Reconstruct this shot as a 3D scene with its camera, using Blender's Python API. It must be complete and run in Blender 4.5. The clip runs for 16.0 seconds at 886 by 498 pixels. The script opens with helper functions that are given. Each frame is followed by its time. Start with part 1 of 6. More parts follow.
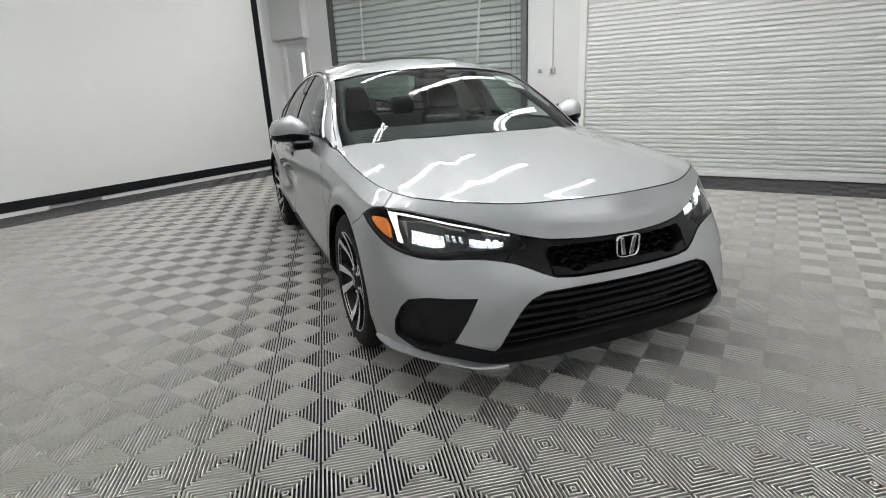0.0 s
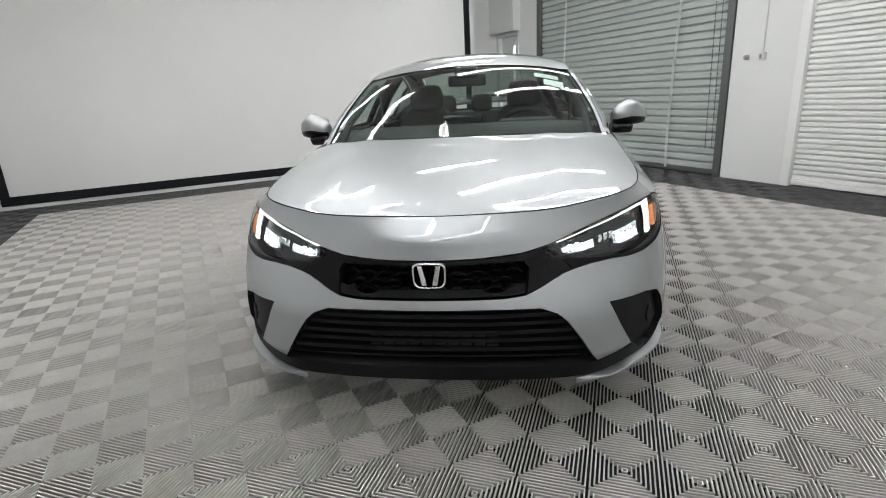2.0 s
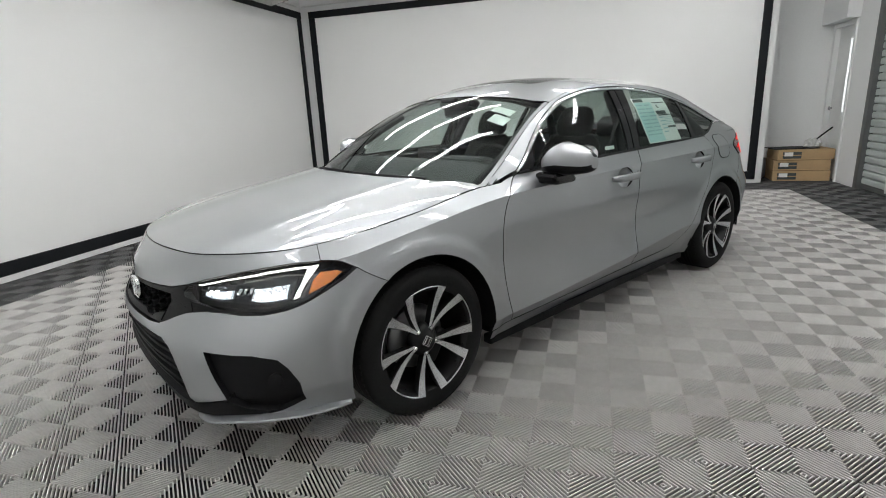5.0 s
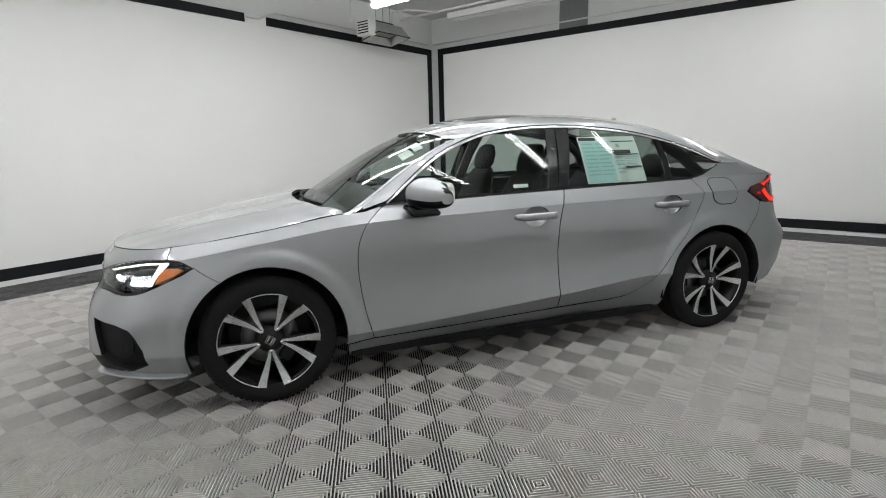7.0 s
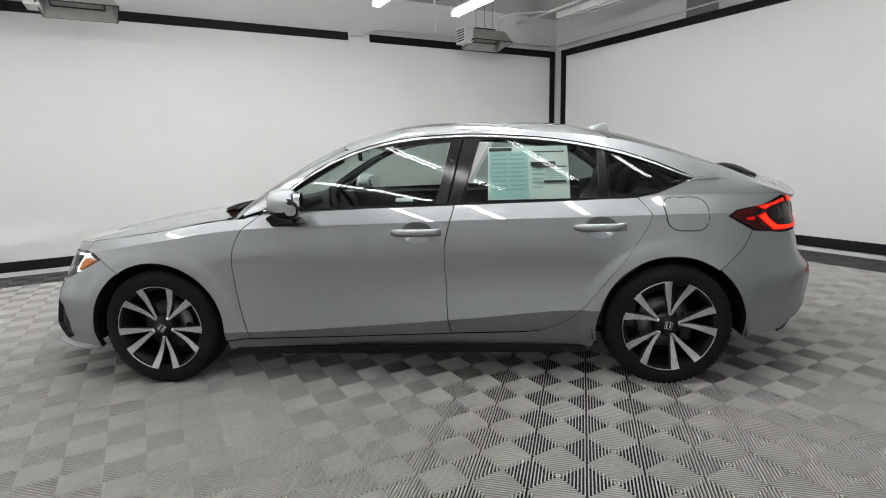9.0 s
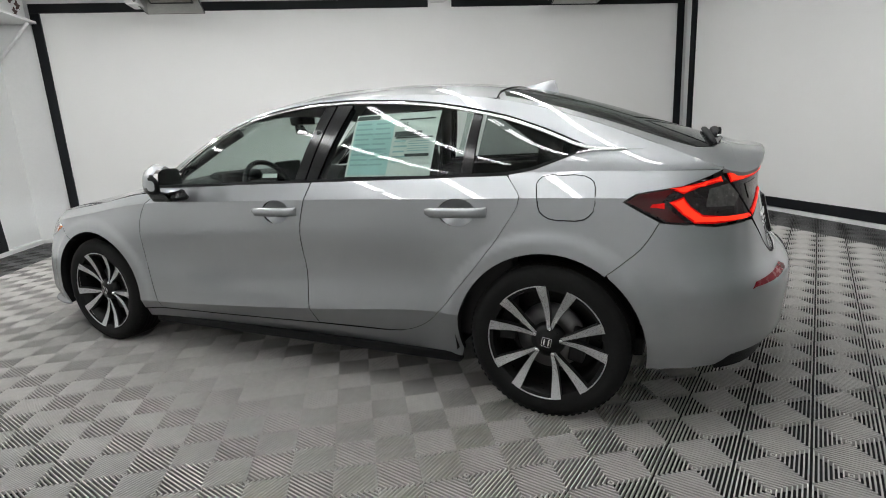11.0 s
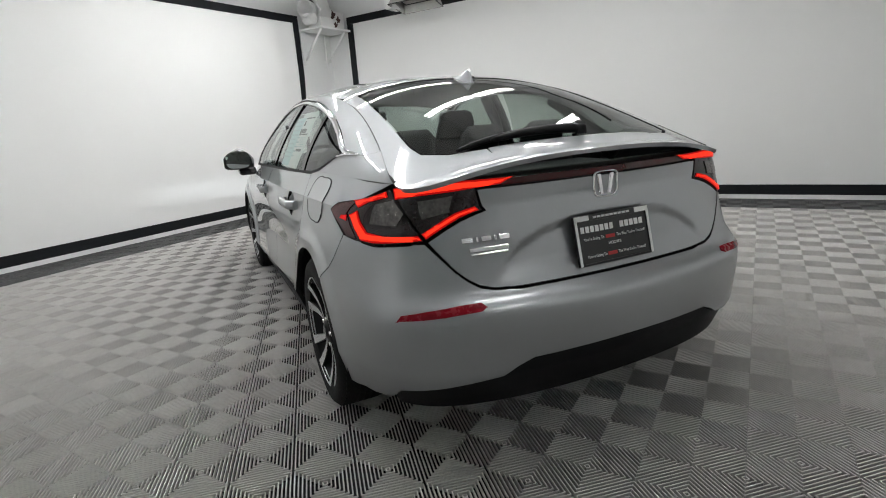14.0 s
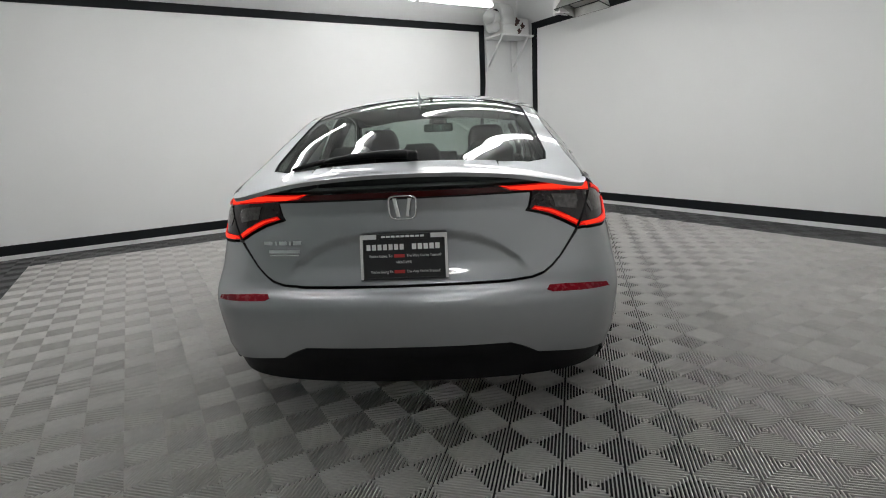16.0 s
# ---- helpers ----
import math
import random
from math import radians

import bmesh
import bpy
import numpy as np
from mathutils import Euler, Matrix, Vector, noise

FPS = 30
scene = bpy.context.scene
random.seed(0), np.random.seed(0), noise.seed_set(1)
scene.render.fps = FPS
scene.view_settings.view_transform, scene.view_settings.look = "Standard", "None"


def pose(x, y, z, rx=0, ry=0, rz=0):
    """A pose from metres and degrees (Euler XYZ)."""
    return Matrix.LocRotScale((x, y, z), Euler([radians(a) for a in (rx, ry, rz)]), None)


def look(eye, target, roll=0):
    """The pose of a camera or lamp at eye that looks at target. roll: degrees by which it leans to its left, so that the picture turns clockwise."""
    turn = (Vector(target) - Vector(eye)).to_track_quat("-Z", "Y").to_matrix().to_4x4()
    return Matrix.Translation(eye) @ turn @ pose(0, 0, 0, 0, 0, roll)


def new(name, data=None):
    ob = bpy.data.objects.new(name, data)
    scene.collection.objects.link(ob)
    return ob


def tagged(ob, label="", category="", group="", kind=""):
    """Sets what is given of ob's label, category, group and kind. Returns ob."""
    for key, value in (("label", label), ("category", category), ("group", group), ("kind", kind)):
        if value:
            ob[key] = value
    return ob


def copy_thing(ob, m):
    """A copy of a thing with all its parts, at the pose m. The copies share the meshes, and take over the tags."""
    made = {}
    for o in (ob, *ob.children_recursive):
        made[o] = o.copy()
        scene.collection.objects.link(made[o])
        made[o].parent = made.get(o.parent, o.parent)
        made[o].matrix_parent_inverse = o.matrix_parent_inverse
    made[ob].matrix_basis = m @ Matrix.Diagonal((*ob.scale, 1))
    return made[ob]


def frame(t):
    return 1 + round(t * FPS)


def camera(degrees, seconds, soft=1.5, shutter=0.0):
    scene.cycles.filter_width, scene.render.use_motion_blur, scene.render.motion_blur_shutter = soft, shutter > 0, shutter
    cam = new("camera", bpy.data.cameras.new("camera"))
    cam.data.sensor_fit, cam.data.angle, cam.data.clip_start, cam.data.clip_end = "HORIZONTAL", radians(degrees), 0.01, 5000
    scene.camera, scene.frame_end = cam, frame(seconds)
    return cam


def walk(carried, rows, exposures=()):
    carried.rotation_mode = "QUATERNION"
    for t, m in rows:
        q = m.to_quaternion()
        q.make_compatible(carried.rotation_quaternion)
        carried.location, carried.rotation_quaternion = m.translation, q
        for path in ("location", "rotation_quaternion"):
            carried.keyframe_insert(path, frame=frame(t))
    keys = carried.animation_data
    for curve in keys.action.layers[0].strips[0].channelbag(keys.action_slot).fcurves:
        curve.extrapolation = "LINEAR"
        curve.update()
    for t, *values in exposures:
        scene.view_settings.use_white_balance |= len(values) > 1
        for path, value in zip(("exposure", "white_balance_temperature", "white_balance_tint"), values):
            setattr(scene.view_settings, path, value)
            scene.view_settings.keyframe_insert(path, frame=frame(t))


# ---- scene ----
cam = camera(81.2, 16.0, soft=1.0)
EXPOSURES = ((0, 0.0), (9, 0.0), (12.5, -0.08), (13.5, -0.18), (14.5, -0.2), (15.5, -0.30), (16, -0.34))
PATH = [
    (0, (-3.675, 1.364, 1.181), (-1.914, 0.621, 0.590), -2.6),
    (0.5, (-3.834, 1.008, 1.183), (-1.995, 0.489, 0.594), -2.9),
    (1, (-3.869, 0.581, 1.180), (-1.977, 0.325, 0.585), -3.1),
    (1.5, (-3.908, 0.135, 1.186), (-1.997, 0.148, 0.595), -3.2),
    (2, (-3.825, -0.276, 1.169), (-1.930, -0.008, 0.588), -3.1),
    (2.5, (-3.699, -0.679, 1.181), (-1.861, -0.146, 0.604), -2.9),
    (3, (-3.517, -1.038, 1.190), (-1.766, -0.261, 0.616), -2.8),
    (3.2, (-3.410, -1.163, 1.177), (-1.700, -0.301, 0.602), -2.7),
    (5.3, (-2.430, -2.603, 1.251), (-1.272, -1.051, 0.754), -2.5),
    (5.5, (-2.335, -2.702, 1.246), (-1.224, -1.110, 0.763), -2.2),
    (6, (-2.019, -2.950, 1.258), (-1.061, -1.260, 0.783), -1.9),
    (6.5, (-1.680, -3.215, 1.256), (-0.882, -1.435, 0.816), -1.7),
    (7, (-1.314, -3.388, 1.244), (-0.692, -1.530, 0.842), -1.5),
    (7.5, (-0.907, -3.500, 1.258), (-0.468, -1.583, 0.890), -1.3),
    (8, (-0.460, -3.564, 1.255), (-0.226, -1.610, 0.900), -1.4),
    (8.5, (-0.031, -3.522, 1.243), (0.013, -1.554, 0.889), -1.6),
    (9, (0.393, -3.489, 1.235), (0.255, -1.528, 0.869), -1.6),
    (9.5, (0.796, -3.372, 1.199), (0.480, -1.434, 0.820), -2.1),
    (10, (1.141, -3.202, 1.202), (0.668, -1.301, 0.801), -2.4),
    (10.2, (1.291, -3.122, 1.192), (0.755, -1.239, 0.786), -2.5),
    (12.3, (2.480, -2.161, 1.156), (1.170, -0.742, 0.635), -4.2),
    (12.5, (2.579, -2.071, 1.168), (1.199, -0.724, 0.639), -4.3),
    (13, (2.925, -1.866, 1.177), (1.392, -0.695, 0.651), -4.6),
    (13.5, (3.208, -1.555, 1.157), (1.558, -0.551, 0.637), -4.4),
    (14, (3.490, -1.236, 1.162), (1.721, -0.434, 0.684), -4.2),
    (14.5, (3.722, -0.913, 1.177), (1.869, -0.317, 0.719), -3.8),
    (15, (3.892, -0.548, 1.189), (1.978, -0.182, 0.742), -3.3),
    (15.5, (4.037, -0.161, 1.191), (2.089, -0.049, 0.753), -3.1),
    (16, (4.011, 0.257, 1.176), (2.062, 0.137, 0.742), -3.0),
]
walk(cam, [(t, look(eye, target, roll)) for t, eye, target, roll in PATH], EXPOSURES)

# ---- light: strip lamps under the ceiling, and the pale walls that throw it back ----
TURN = 33.9          # degrees by which the room stands turned against the car
ROOM = pose(0, 0, 0, 0, 0, TURN)
WEST, EAST, SOUTH, NORTH, CEILING = -4.22, 5.05, -3.90, 4.24, 3.48
TUBE_GLOW = 32.5    # of the strip lamps' tubes
BEAM = 55.0        # of each dipped headlamp


def at(u, v, z=0.0, turn=0.0):
    """A pose in the room: u along the white screens, v towards the long screen."""
    return ROOM @ pose(u, v, z, 0, 0, turn)


world = bpy.data.worlds.new("world")
scene.world = world
world.use_nodes = True
world.node_tree.nodes["Background"].inputs[0].default_value = (0.75, 0.8, 0.85, 1)
world.node_tree.nodes["Background"].inputs[1].default_value = 0.05
LAMP_ROWS = {-3.0: (2.2, 0.97), -1.95: (2.2, 0.97, -0.9, -2.13), -0.95: (2.2, 0.97, -0.9, -2.13), 0.05: (2.2, 0.97, -0.9, -2.13), 0.98: (2.2, 0.97, -0.9, -2.13), 2.05: (2.2, 0.97, -0.9), 3.6: (-2.13,)}

# ---- materials ----
def material(name, colour, rough=0.5, metal=0.0, vary=0.08, scale=6.0, fine=60.0, bump=0.0, coat=0.0, rough_vary=0.08, emit=0.0, emit_colour=None, spec=0.5):
    """A principled surface with mottling at two scales, and a fine relief."""
    m = bpy.data.materials.new(name)
    m.use_nodes = True
    nt = m.node_tree
    b = nt.nodes["Principled BSDF"]
    b.inputs["Metallic"].default_value = metal
    b.inputs["Specular IOR Level"].default_value = spec
    b.inputs["Coat Weight"].default_value = coat
    b.inputs["Coat Roughness"].default_value = 0.012
    b.inputs["Coat IOR"].default_value = 1.7
    tc = nt.nodes.new("ShaderNodeTexCoord")
    big, small = nt.nodes.new("ShaderNodeTexNoise"), nt.nodes.new("ShaderNodeTexNoise")
    big.inputs["Scale"].default_value, small.inputs["Scale"].default_value = scale, fine
    big.inputs["Detail"].default_value, small.inputs["Detail"].default_value = 4, 3
    for n in (big, small):
        nt.links.new(tc.outputs["Object"], n.inputs["Vector"])
    add = nt.nodes.new("ShaderNodeMath")
    add.operation = "ADD"
    nt.links.new(big.outputs["Fac"], add.inputs[0])
    nt.links.new(small.outputs["Fac"], add.inputs[1])
    mul = nt.nodes.new("ShaderNodeMapRange")
    mul.inputs["From Min"].default_value, mul.inputs["From Max"].default_value = 0.6, 1.4
    mul.inputs["To Min"].default_value, mul.inputs["To Max"].default_value = 1 - vary, 1 + vary
    nt.links.new(add.outputs[0], mul.inputs["Value"])
    mix = nt.nodes.new("ShaderNodeMix")
    mix.data_type, mix.blend_type = "RGBA", "MULTIPLY"
    mix.inputs["Factor"].default_value = 1.0
    mix.inputs["A"].default_value = (*colour, 1)
    nt.links.new(mul.outputs[0], mix.inputs["B"])
    nt.links.new(mix.outputs["Result"], b.inputs["Base Color"])
    rr = nt.nodes.new("ShaderNodeMapRange")
    rr.inputs["From Min"].default_value, rr.inputs["From Max"].default_value = 0.3, 0.7
    rr.inputs["To Min"].default_value, rr.inputs["To Max"].default_value = max(0.02, rough - rough_vary), min(1, rough + rough_vary)
    nt.links.new(small.outputs["Fac"], rr.inputs["Value"])
    nt.links.new(rr.outputs[0], b.inputs["Roughness"])
    if bump:
        bp = nt.nodes.new("ShaderNodeBump")
        bp.inputs["Strength"].default_value, bp.inputs["Distance"].default_value = bump, 0.004
        nt.links.new(add.outputs[0], bp.inputs["Height"])
        nt.links.new(bp.outputs[0], b.inputs["Normal"])
    if emit:
        b.inputs["Emission Color"].default_value = (*(emit_colour or colour), 1)
        b.inputs["Emission Strength"].default_value = emit
    return m


def glass(name, tint, rough=0.0, ior=1.52):
    """Thin glazing: light goes straight through with a tint, and the surface mirrors by its angle."""
    m = bpy.data.materials.new(name)
    m.use_nodes = True
    nt = m.node_tree
    nt.nodes.clear()
    out, mix = nt.nodes.new("ShaderNodeOutputMaterial"), nt.nodes.new("ShaderNodeMixShader")
    clear, gloss, face = nt.nodes.new("ShaderNodeBsdfTransparent"), nt.nodes.new("ShaderNodeBsdfGlossy"), nt.nodes.new("ShaderNodeLayerWeight")
    clear.inputs["Color"].default_value = (*tint, 1)
    gloss.inputs["Roughness"].default_value = rough
    # mirrors by Schlick's rule, alike from both sides
    face.inputs["Blend"].default_value = 0.5
    power, scale_ = nt.nodes.new("ShaderNodeMath"), nt.nodes.new("ShaderNodeMath")
    power.operation, scale_.operation = "POWER", "MULTIPLY_ADD"
    power.inputs[1].default_value = 5.0
    base = ((ior - 1) / (ior + 1)) ** 2
    scale_.inputs[1].default_value, scale_.inputs[2].default_value = 1 - base, base
    nt.links.new(face.outputs["Facing"], power.inputs[0])
    nt.links.new(power.outputs[0], scale_.inputs[0])
    nt.links.new(scale_.outputs[0], mix.inputs[0])
    nt.links.new(clear.outputs[0], mix.inputs[1])
    nt.links.new(gloss.outputs[0], mix.inputs[2])
    nt.links.new(mix.outputs[0], out.inputs["Surface"])
    return m


SILVER = material("silver_paint", (0.345, 0.356, 0.369), 0.45, 0.90, vary=0.02, scale=3, fine=900, coat=1.0, rough_vary=0.03)
BLACK = material("black_plastic", (0.007, 0.007, 0.008), 0.55, vary=0.2, fine=300, bump=0.15, spec=0.2)
MESH_BLACK = material("mesh_black", (0.003, 0.003, 0.0035), 0.6, vary=0.1, spec=0.06)
GLOSS = material("gloss_black", (0.008, 0.008, 0.009), 0.16, vary=0.05, rough_vary=0.02, spec=0.4)
SATIN = material("satin_black", (0.004, 0.004, 0.0045), 0.34, vary=0.1, fine=200, spec=0.16)
TYRE = material("tyre_rubber", (0.009, 0.009, 0.009), 0.75, vary=0.25, fine=120, bump=0.2, spec=0.2)
ALLOY = material("machined_alloy", (0.60, 0.61, 0.62), 0.30, 0.95, vary=0.04, fine=400)
DARK_ALLOY = material("black_painted_alloy", (0.006, 0.006, 0.0065), 0.35, vary=0.1, spec=0.3)
CHROME = material("chrome", (0.82, 0.83, 0.84), 0.08, 1.0, vary=0.02, rough_vary=0.03)
STEEL = material("brake_steel", (0.25, 0.25, 0.25), 0.45, 0.9, vary=0.1, fine=200)
SEAT = material("black_seat_leather", (0.010, 0.010, 0.011), 0.55, vary=0.15, scale=10, fine=250, bump=0.03, spec=0.3)
TRIM = material("dark_cabin_plastic", (0.013, 0.013, 0.014), 0.6, vary=0.1, fine=300, bump=0.2)
TRIM_PALE = material("pale_grey_cabin_lining", (0.42, 0.42, 0.40), 0.8, vary=0.05, fine=400, bump=0.1)
GLASS = glass("window_glass", (0.62, 0.69, 0.66))
GLASS_SCREEN = glass("windscreen_glass", (0.70, 0.77, 0.74))
GLASS_HATCH = glass("tailgate_glass", (0.44, 0.51, 0.47))
GLASS_DARK = glass("privacy_glass", (0.30, 0.33, 0.32))
GLASS_REAR = glass("tinted_rear_glass", (0.62, 0.69, 0.66))
LENS = glass("clear_lens", (0.92, 0.93, 0.94))
MIRROR = material("mirror_glass", (0.9, 0.9, 0.9), 0.02, 1.0, vary=0.0, rough_vary=0.0)
LED = material("daylight_lamp", (1, 1, 1), 0.3, emit=1.6, emit_colour=(1.0, 0.98, 0.92))
LED_LOW = material("headlamp_reflector", (0.6, 0.62, 0.65), 0.2, 0.6, vary=0.5, scale=50, emit=1.0, emit_colour=(0.86, 0.95, 1.0))
LED_BRIGHT = material("headlamp_diode", (1, 1, 1), 0.3, emit=7.0, emit_colour=(0.88, 0.96, 1.0))
def mottle(m, scale, low, high):
    """Stepped optics: the glow comes and goes over the reflector's facets."""
    nt = m.node_tree
    cells, spread, tc = nt.nodes.new("ShaderNodeTexVoronoi"), nt.nodes.new("ShaderNodeMapRange"), nt.nodes.new("ShaderNodeTexCoord")
    cells.inputs["Scale"].default_value = scale
    spread.inputs["From Min"].default_value, spread.inputs["From Max"].default_value = 0.15, 0.75
    spread.inputs["To Min"].default_value, spread.inputs["To Max"].default_value = low, high
    nt.links.new(tc.outputs["Object"], cells.inputs["Vector"])
    nt.links.new(cells.outputs["Color"], spread.inputs["Value"])
    nt.links.new(spread.outputs[0], nt.nodes["Principled BSDF"].inputs["Emission Strength"])


mottle(LED_LOW, 130.0, 0.05, 1.5)
AMBER = material("amber_lens", (0.62, 0.15, 0.008), 0.2, vary=0.35, scale=45, coat=0.5, emit=0.12, emit_colour=(1.0, 0.34, 0.05))
LAMP_GREY = material("dark_lamp_reflector", (0.045, 0.047, 0.05), 0.2, 0.7, vary=0.3, scale=40, fine=90, bump=0.25)
RED = material("dark_red_lens", (0.045, 0.001, 0.002), 0.12, vary=0.05, coat=0.15, spec=0.3)
RED_LIT = material("lit_tail_lamp", (0.3, 0.004, 0.003), 0.4, emit=1.25, emit_colour=(1.0, 0.040, 0.014), spec=0.08)
RED_GLOW = material("glowing_red_lens", (0.35, 0.004, 0.004), 0.4, vary=0.4, scale=30, emit=0.30, emit_colour=(1.0, 0.006, 0.005), spec=0.08)
SMOKE = material("smoked_lamp_insert", (0.016, 0.011, 0.012), 0.2, 0.1, vary=0.25, scale=30, coat=0.2, spec=0.3)
SMOKE_LENS = material("smoked_clear_lens", (0.10, 0.092, 0.09), 0.2, 0.5, vary=0.6, scale=35, fine=80, bump=0.3, coat=0.3)
REFLECTOR = material("red_reflector", (0.20, 0.004, 0.012), 0.25, vary=0.2, scale=90, spec=0.25)
PLATE_BLACK = material("plate_black", (0.012, 0.012, 0.013), 0.35, vary=0.1)
PRINT_WHITE = material("white_print", (0.75, 0.75, 0.74), 0.5, vary=0.05)
PRINT_RED = material("red_print", (0.5, 0.03, 0.03), 0.5)
PAPER = material("white_paper", (0.86, 0.89, 0.86), 0.7, vary=0.05)
PAPER_BLUE = material("pale_blue_paper", (0.55, 0.80, 0.80), 0.7, vary=0.05)
PAPER_INK = material("grey_ink", (0.05, 0.06, 0.06), 0.7)
PAPER_GREY = material("pale_grey_ink", (0.42, 0.60, 0.61), 0.7)
WALL = material("white_wall_paint", (0.80, 0.805, 0.80), 0.75, vary=0.03, scale=1.5, fine=40, bump=0.15)
CLOTH = material("white_screen_cloth", (0.86, 0.86, 0.85), 0.85, vary=0.025, scale=0.9, fine=180, bump=0.06)
FRAME_BLACK = material("black_screen_frame", (0.007, 0.008, 0.010), 0.6, spec=0.25, vary=0.2, scale=8, fine=90, bump=0.1)
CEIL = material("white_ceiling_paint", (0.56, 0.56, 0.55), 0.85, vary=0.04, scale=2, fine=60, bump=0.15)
SHUTTER_WHITE = material("white_shutter_enamel", (0.87, 0.87, 0.86), 0.42, vary=0.03, scale=2, fine=70)
SHUTTER_GREY = material("pale_grey_shutter_enamel", (0.46, 0.50, 0.485), 0.38, vary=0.06, scale=3, fine=60)
GUIDE = material("galvanised_guide", (0.16, 0.165, 0.165), 0.45, 0.6, vary=0.12, scale=8, fine=90)
DOOR_PAINT = material("white_door_paint", (0.70, 0.71, 0.70), 0.35, vary=0.03, scale=4)
TILE = material("grey_floor_tile", (0.53, 0.515, 0.495), 0.72, vary=0.10, scale=1.3, fine=30, rough_vary=0.1, spec=0.12)
TILE_DARK = material("charcoal_floor_tile", (0.075, 0.075, 0.076), 0.5, vary=0.14, scale=1.3, fine=30)
# near-black, so that the gaps between the tile ribs read as deep shade
SLAB = material("gap_shade_slab", (0.014, 0.014, 0.014), 0.9, vary=0.25, scale=4, fine=50)
CARD = material("brown_cardboard", (0.44, 0.30, 0.16), 0.8, vary=0.12, scale=7, fine=80, bump=0.1)
BAG = material("crumpled_white_plastic", (0.62, 0.62, 0.60), 0.35, vary=0.1, scale=20, bump=0.3)
GALV = material("galvanised_sheet", (0.42, 0.42, 0.40), 0.4, 0.7, vary=0.15, scale=9, fine=60)
HOT = material("sooty_heater_tile", (0.30, 0.29, 0.27), 0.7, vary=0.2, scale=30)
PIPE = material("white_painted_pipe", (0.72, 0.72, 0.71), 0.5, vary=0.05)
COLUMN = material("grey_painted_steel", (0.20, 0.205, 0.21), 0.55, vary=0.1)
RUST = material("flaking_rust_paint", (0.07, 0.035, 0.032), 0.8, vary=0.3, scale=20)
SOOT = material("dark_grille_metal", (0.03, 0.03, 0.03), 0.6, 0.4)
TUBE = material("lit_tube", (1, 1, 1), 0.3, emit=TUBE_GLOW, emit_colour=(0.99, 1.0, 1.0))

# ---- building helpers ----
def link(name, mesh, parent=None, label="", category="", kind="", group="", m=None):
    ob = new(name, mesh)
    if parent is not None:
        ob.parent = parent
    if m is not None:
        ob.matrix_basis = m
    return tagged(ob, label, category, group, kind)


def part(name, bm, mats, parent, label="", smooth=False, m=None):
    """Links a bmesh as one mesh object under a thing or a part."""
    me = bpy.data.meshes.new(name)
    bm.to_mesh(me)
    bm.free()
    for mt in (mats if isinstance(mats, (list, tuple)) else [mats]):
        me.materials.append(mt)
    if smooth:
        me.polygons.foreach_set("use_smooth", [True] * len(me.polygons))
    return link(name, me, parent, label, m=m)


def box(bm, a, b, bevel=0.0, m=None, index=0):
    """A box from corner a to corner b, with bevelled edges."""
    made = bmesh.ops.create_cube(bm, size=1)["verts"]
    for v in made:
        v.co = Vector([a[i] + (v.co[i] + 0.5) * (b[i] - a[i]) for i in range(3)])
    faces = list({f for v in made for f in v.link_faces})
    if bevel:
        out = bmesh.ops.bevel(bm, geom=list({e for v in made for e in v.link_edges}), offset=bevel, segments=2, affect="EDGES", profile=0.5)
        made = list({v for f in out["faces"] for v in f.verts} | {v for v in made if v.is_valid})
        faces = list({f for v in made for f in v.link_faces})
    for f in faces:
        f.material_index = index
    if m is not None:
        bmesh.ops.transform(bm, matrix=m, verts=made)
    return made


def lathe(bm, profile, axis="Y", n=48, closed=False, index=0):
    """Turns a profile of (radius, along) round an axis."""
    rings = []
    for r, h in profile:
        ring = []
        for i in range(n):
            a = 2 * math.pi * i / n
            c, s = r * math.cos(a), r * math.sin(a)
            ring.append(bm.verts.new((c, h, s) if axis == "Y" else (c, s, h) if axis == "Z" else (h, c, s)))
        rings.append(ring)
    pairs = list(zip(rings, rings[1:])) + ([(rings[-1], rings[0])] if closed else [])
    for p, q in pairs:
        for i in range(n):
            f = bm.faces.new((p[i], p[(i + 1) % n], q[(i + 1) % n], q[i]))
            f.material_index, f.smooth = index, True
    bmesh.ops.recalc_face_normals(bm, faces=bm.faces[:])
    return rings


def tube(bm, points, radius, n=8, index=0, cap=True):
    """A round bar along points."""
    pts = [Vector(p) for p in points]
    rings = []
    for i, p in enumerate(pts):
        d = (pts[min(i + 1, len(pts) - 1)] - pts[max(i - 1, 0)]).normalized()
        side = d.cross(Vector((0, 0, 1)) if abs(d.z) < 0.9 else Vector((1, 0, 0))).normalized()
        up = side.cross(d)
        r = radius[i] if isinstance(radius, (list, tuple)) else radius
        rings.append([bm.verts.new(p + (side * math.cos(2 * math.pi * k / n) + up * math.sin(2 * math.pi * k / n)) * r) for k in range(n)])
    for p, q in zip(rings, rings[1:]):
        for k in range(n):
            f = bm.faces.new((p[k], p[(k + 1) % n], q[(k + 1) % n], q[k]))
            f.material_index, f.smooth = index, True
    if cap:
        for ring in (rings[0], rings[-1]):
            bm.faces.new(ring).material_index = index
    bmesh.ops.recalc_face_normals(bm, faces=bm.faces[:])


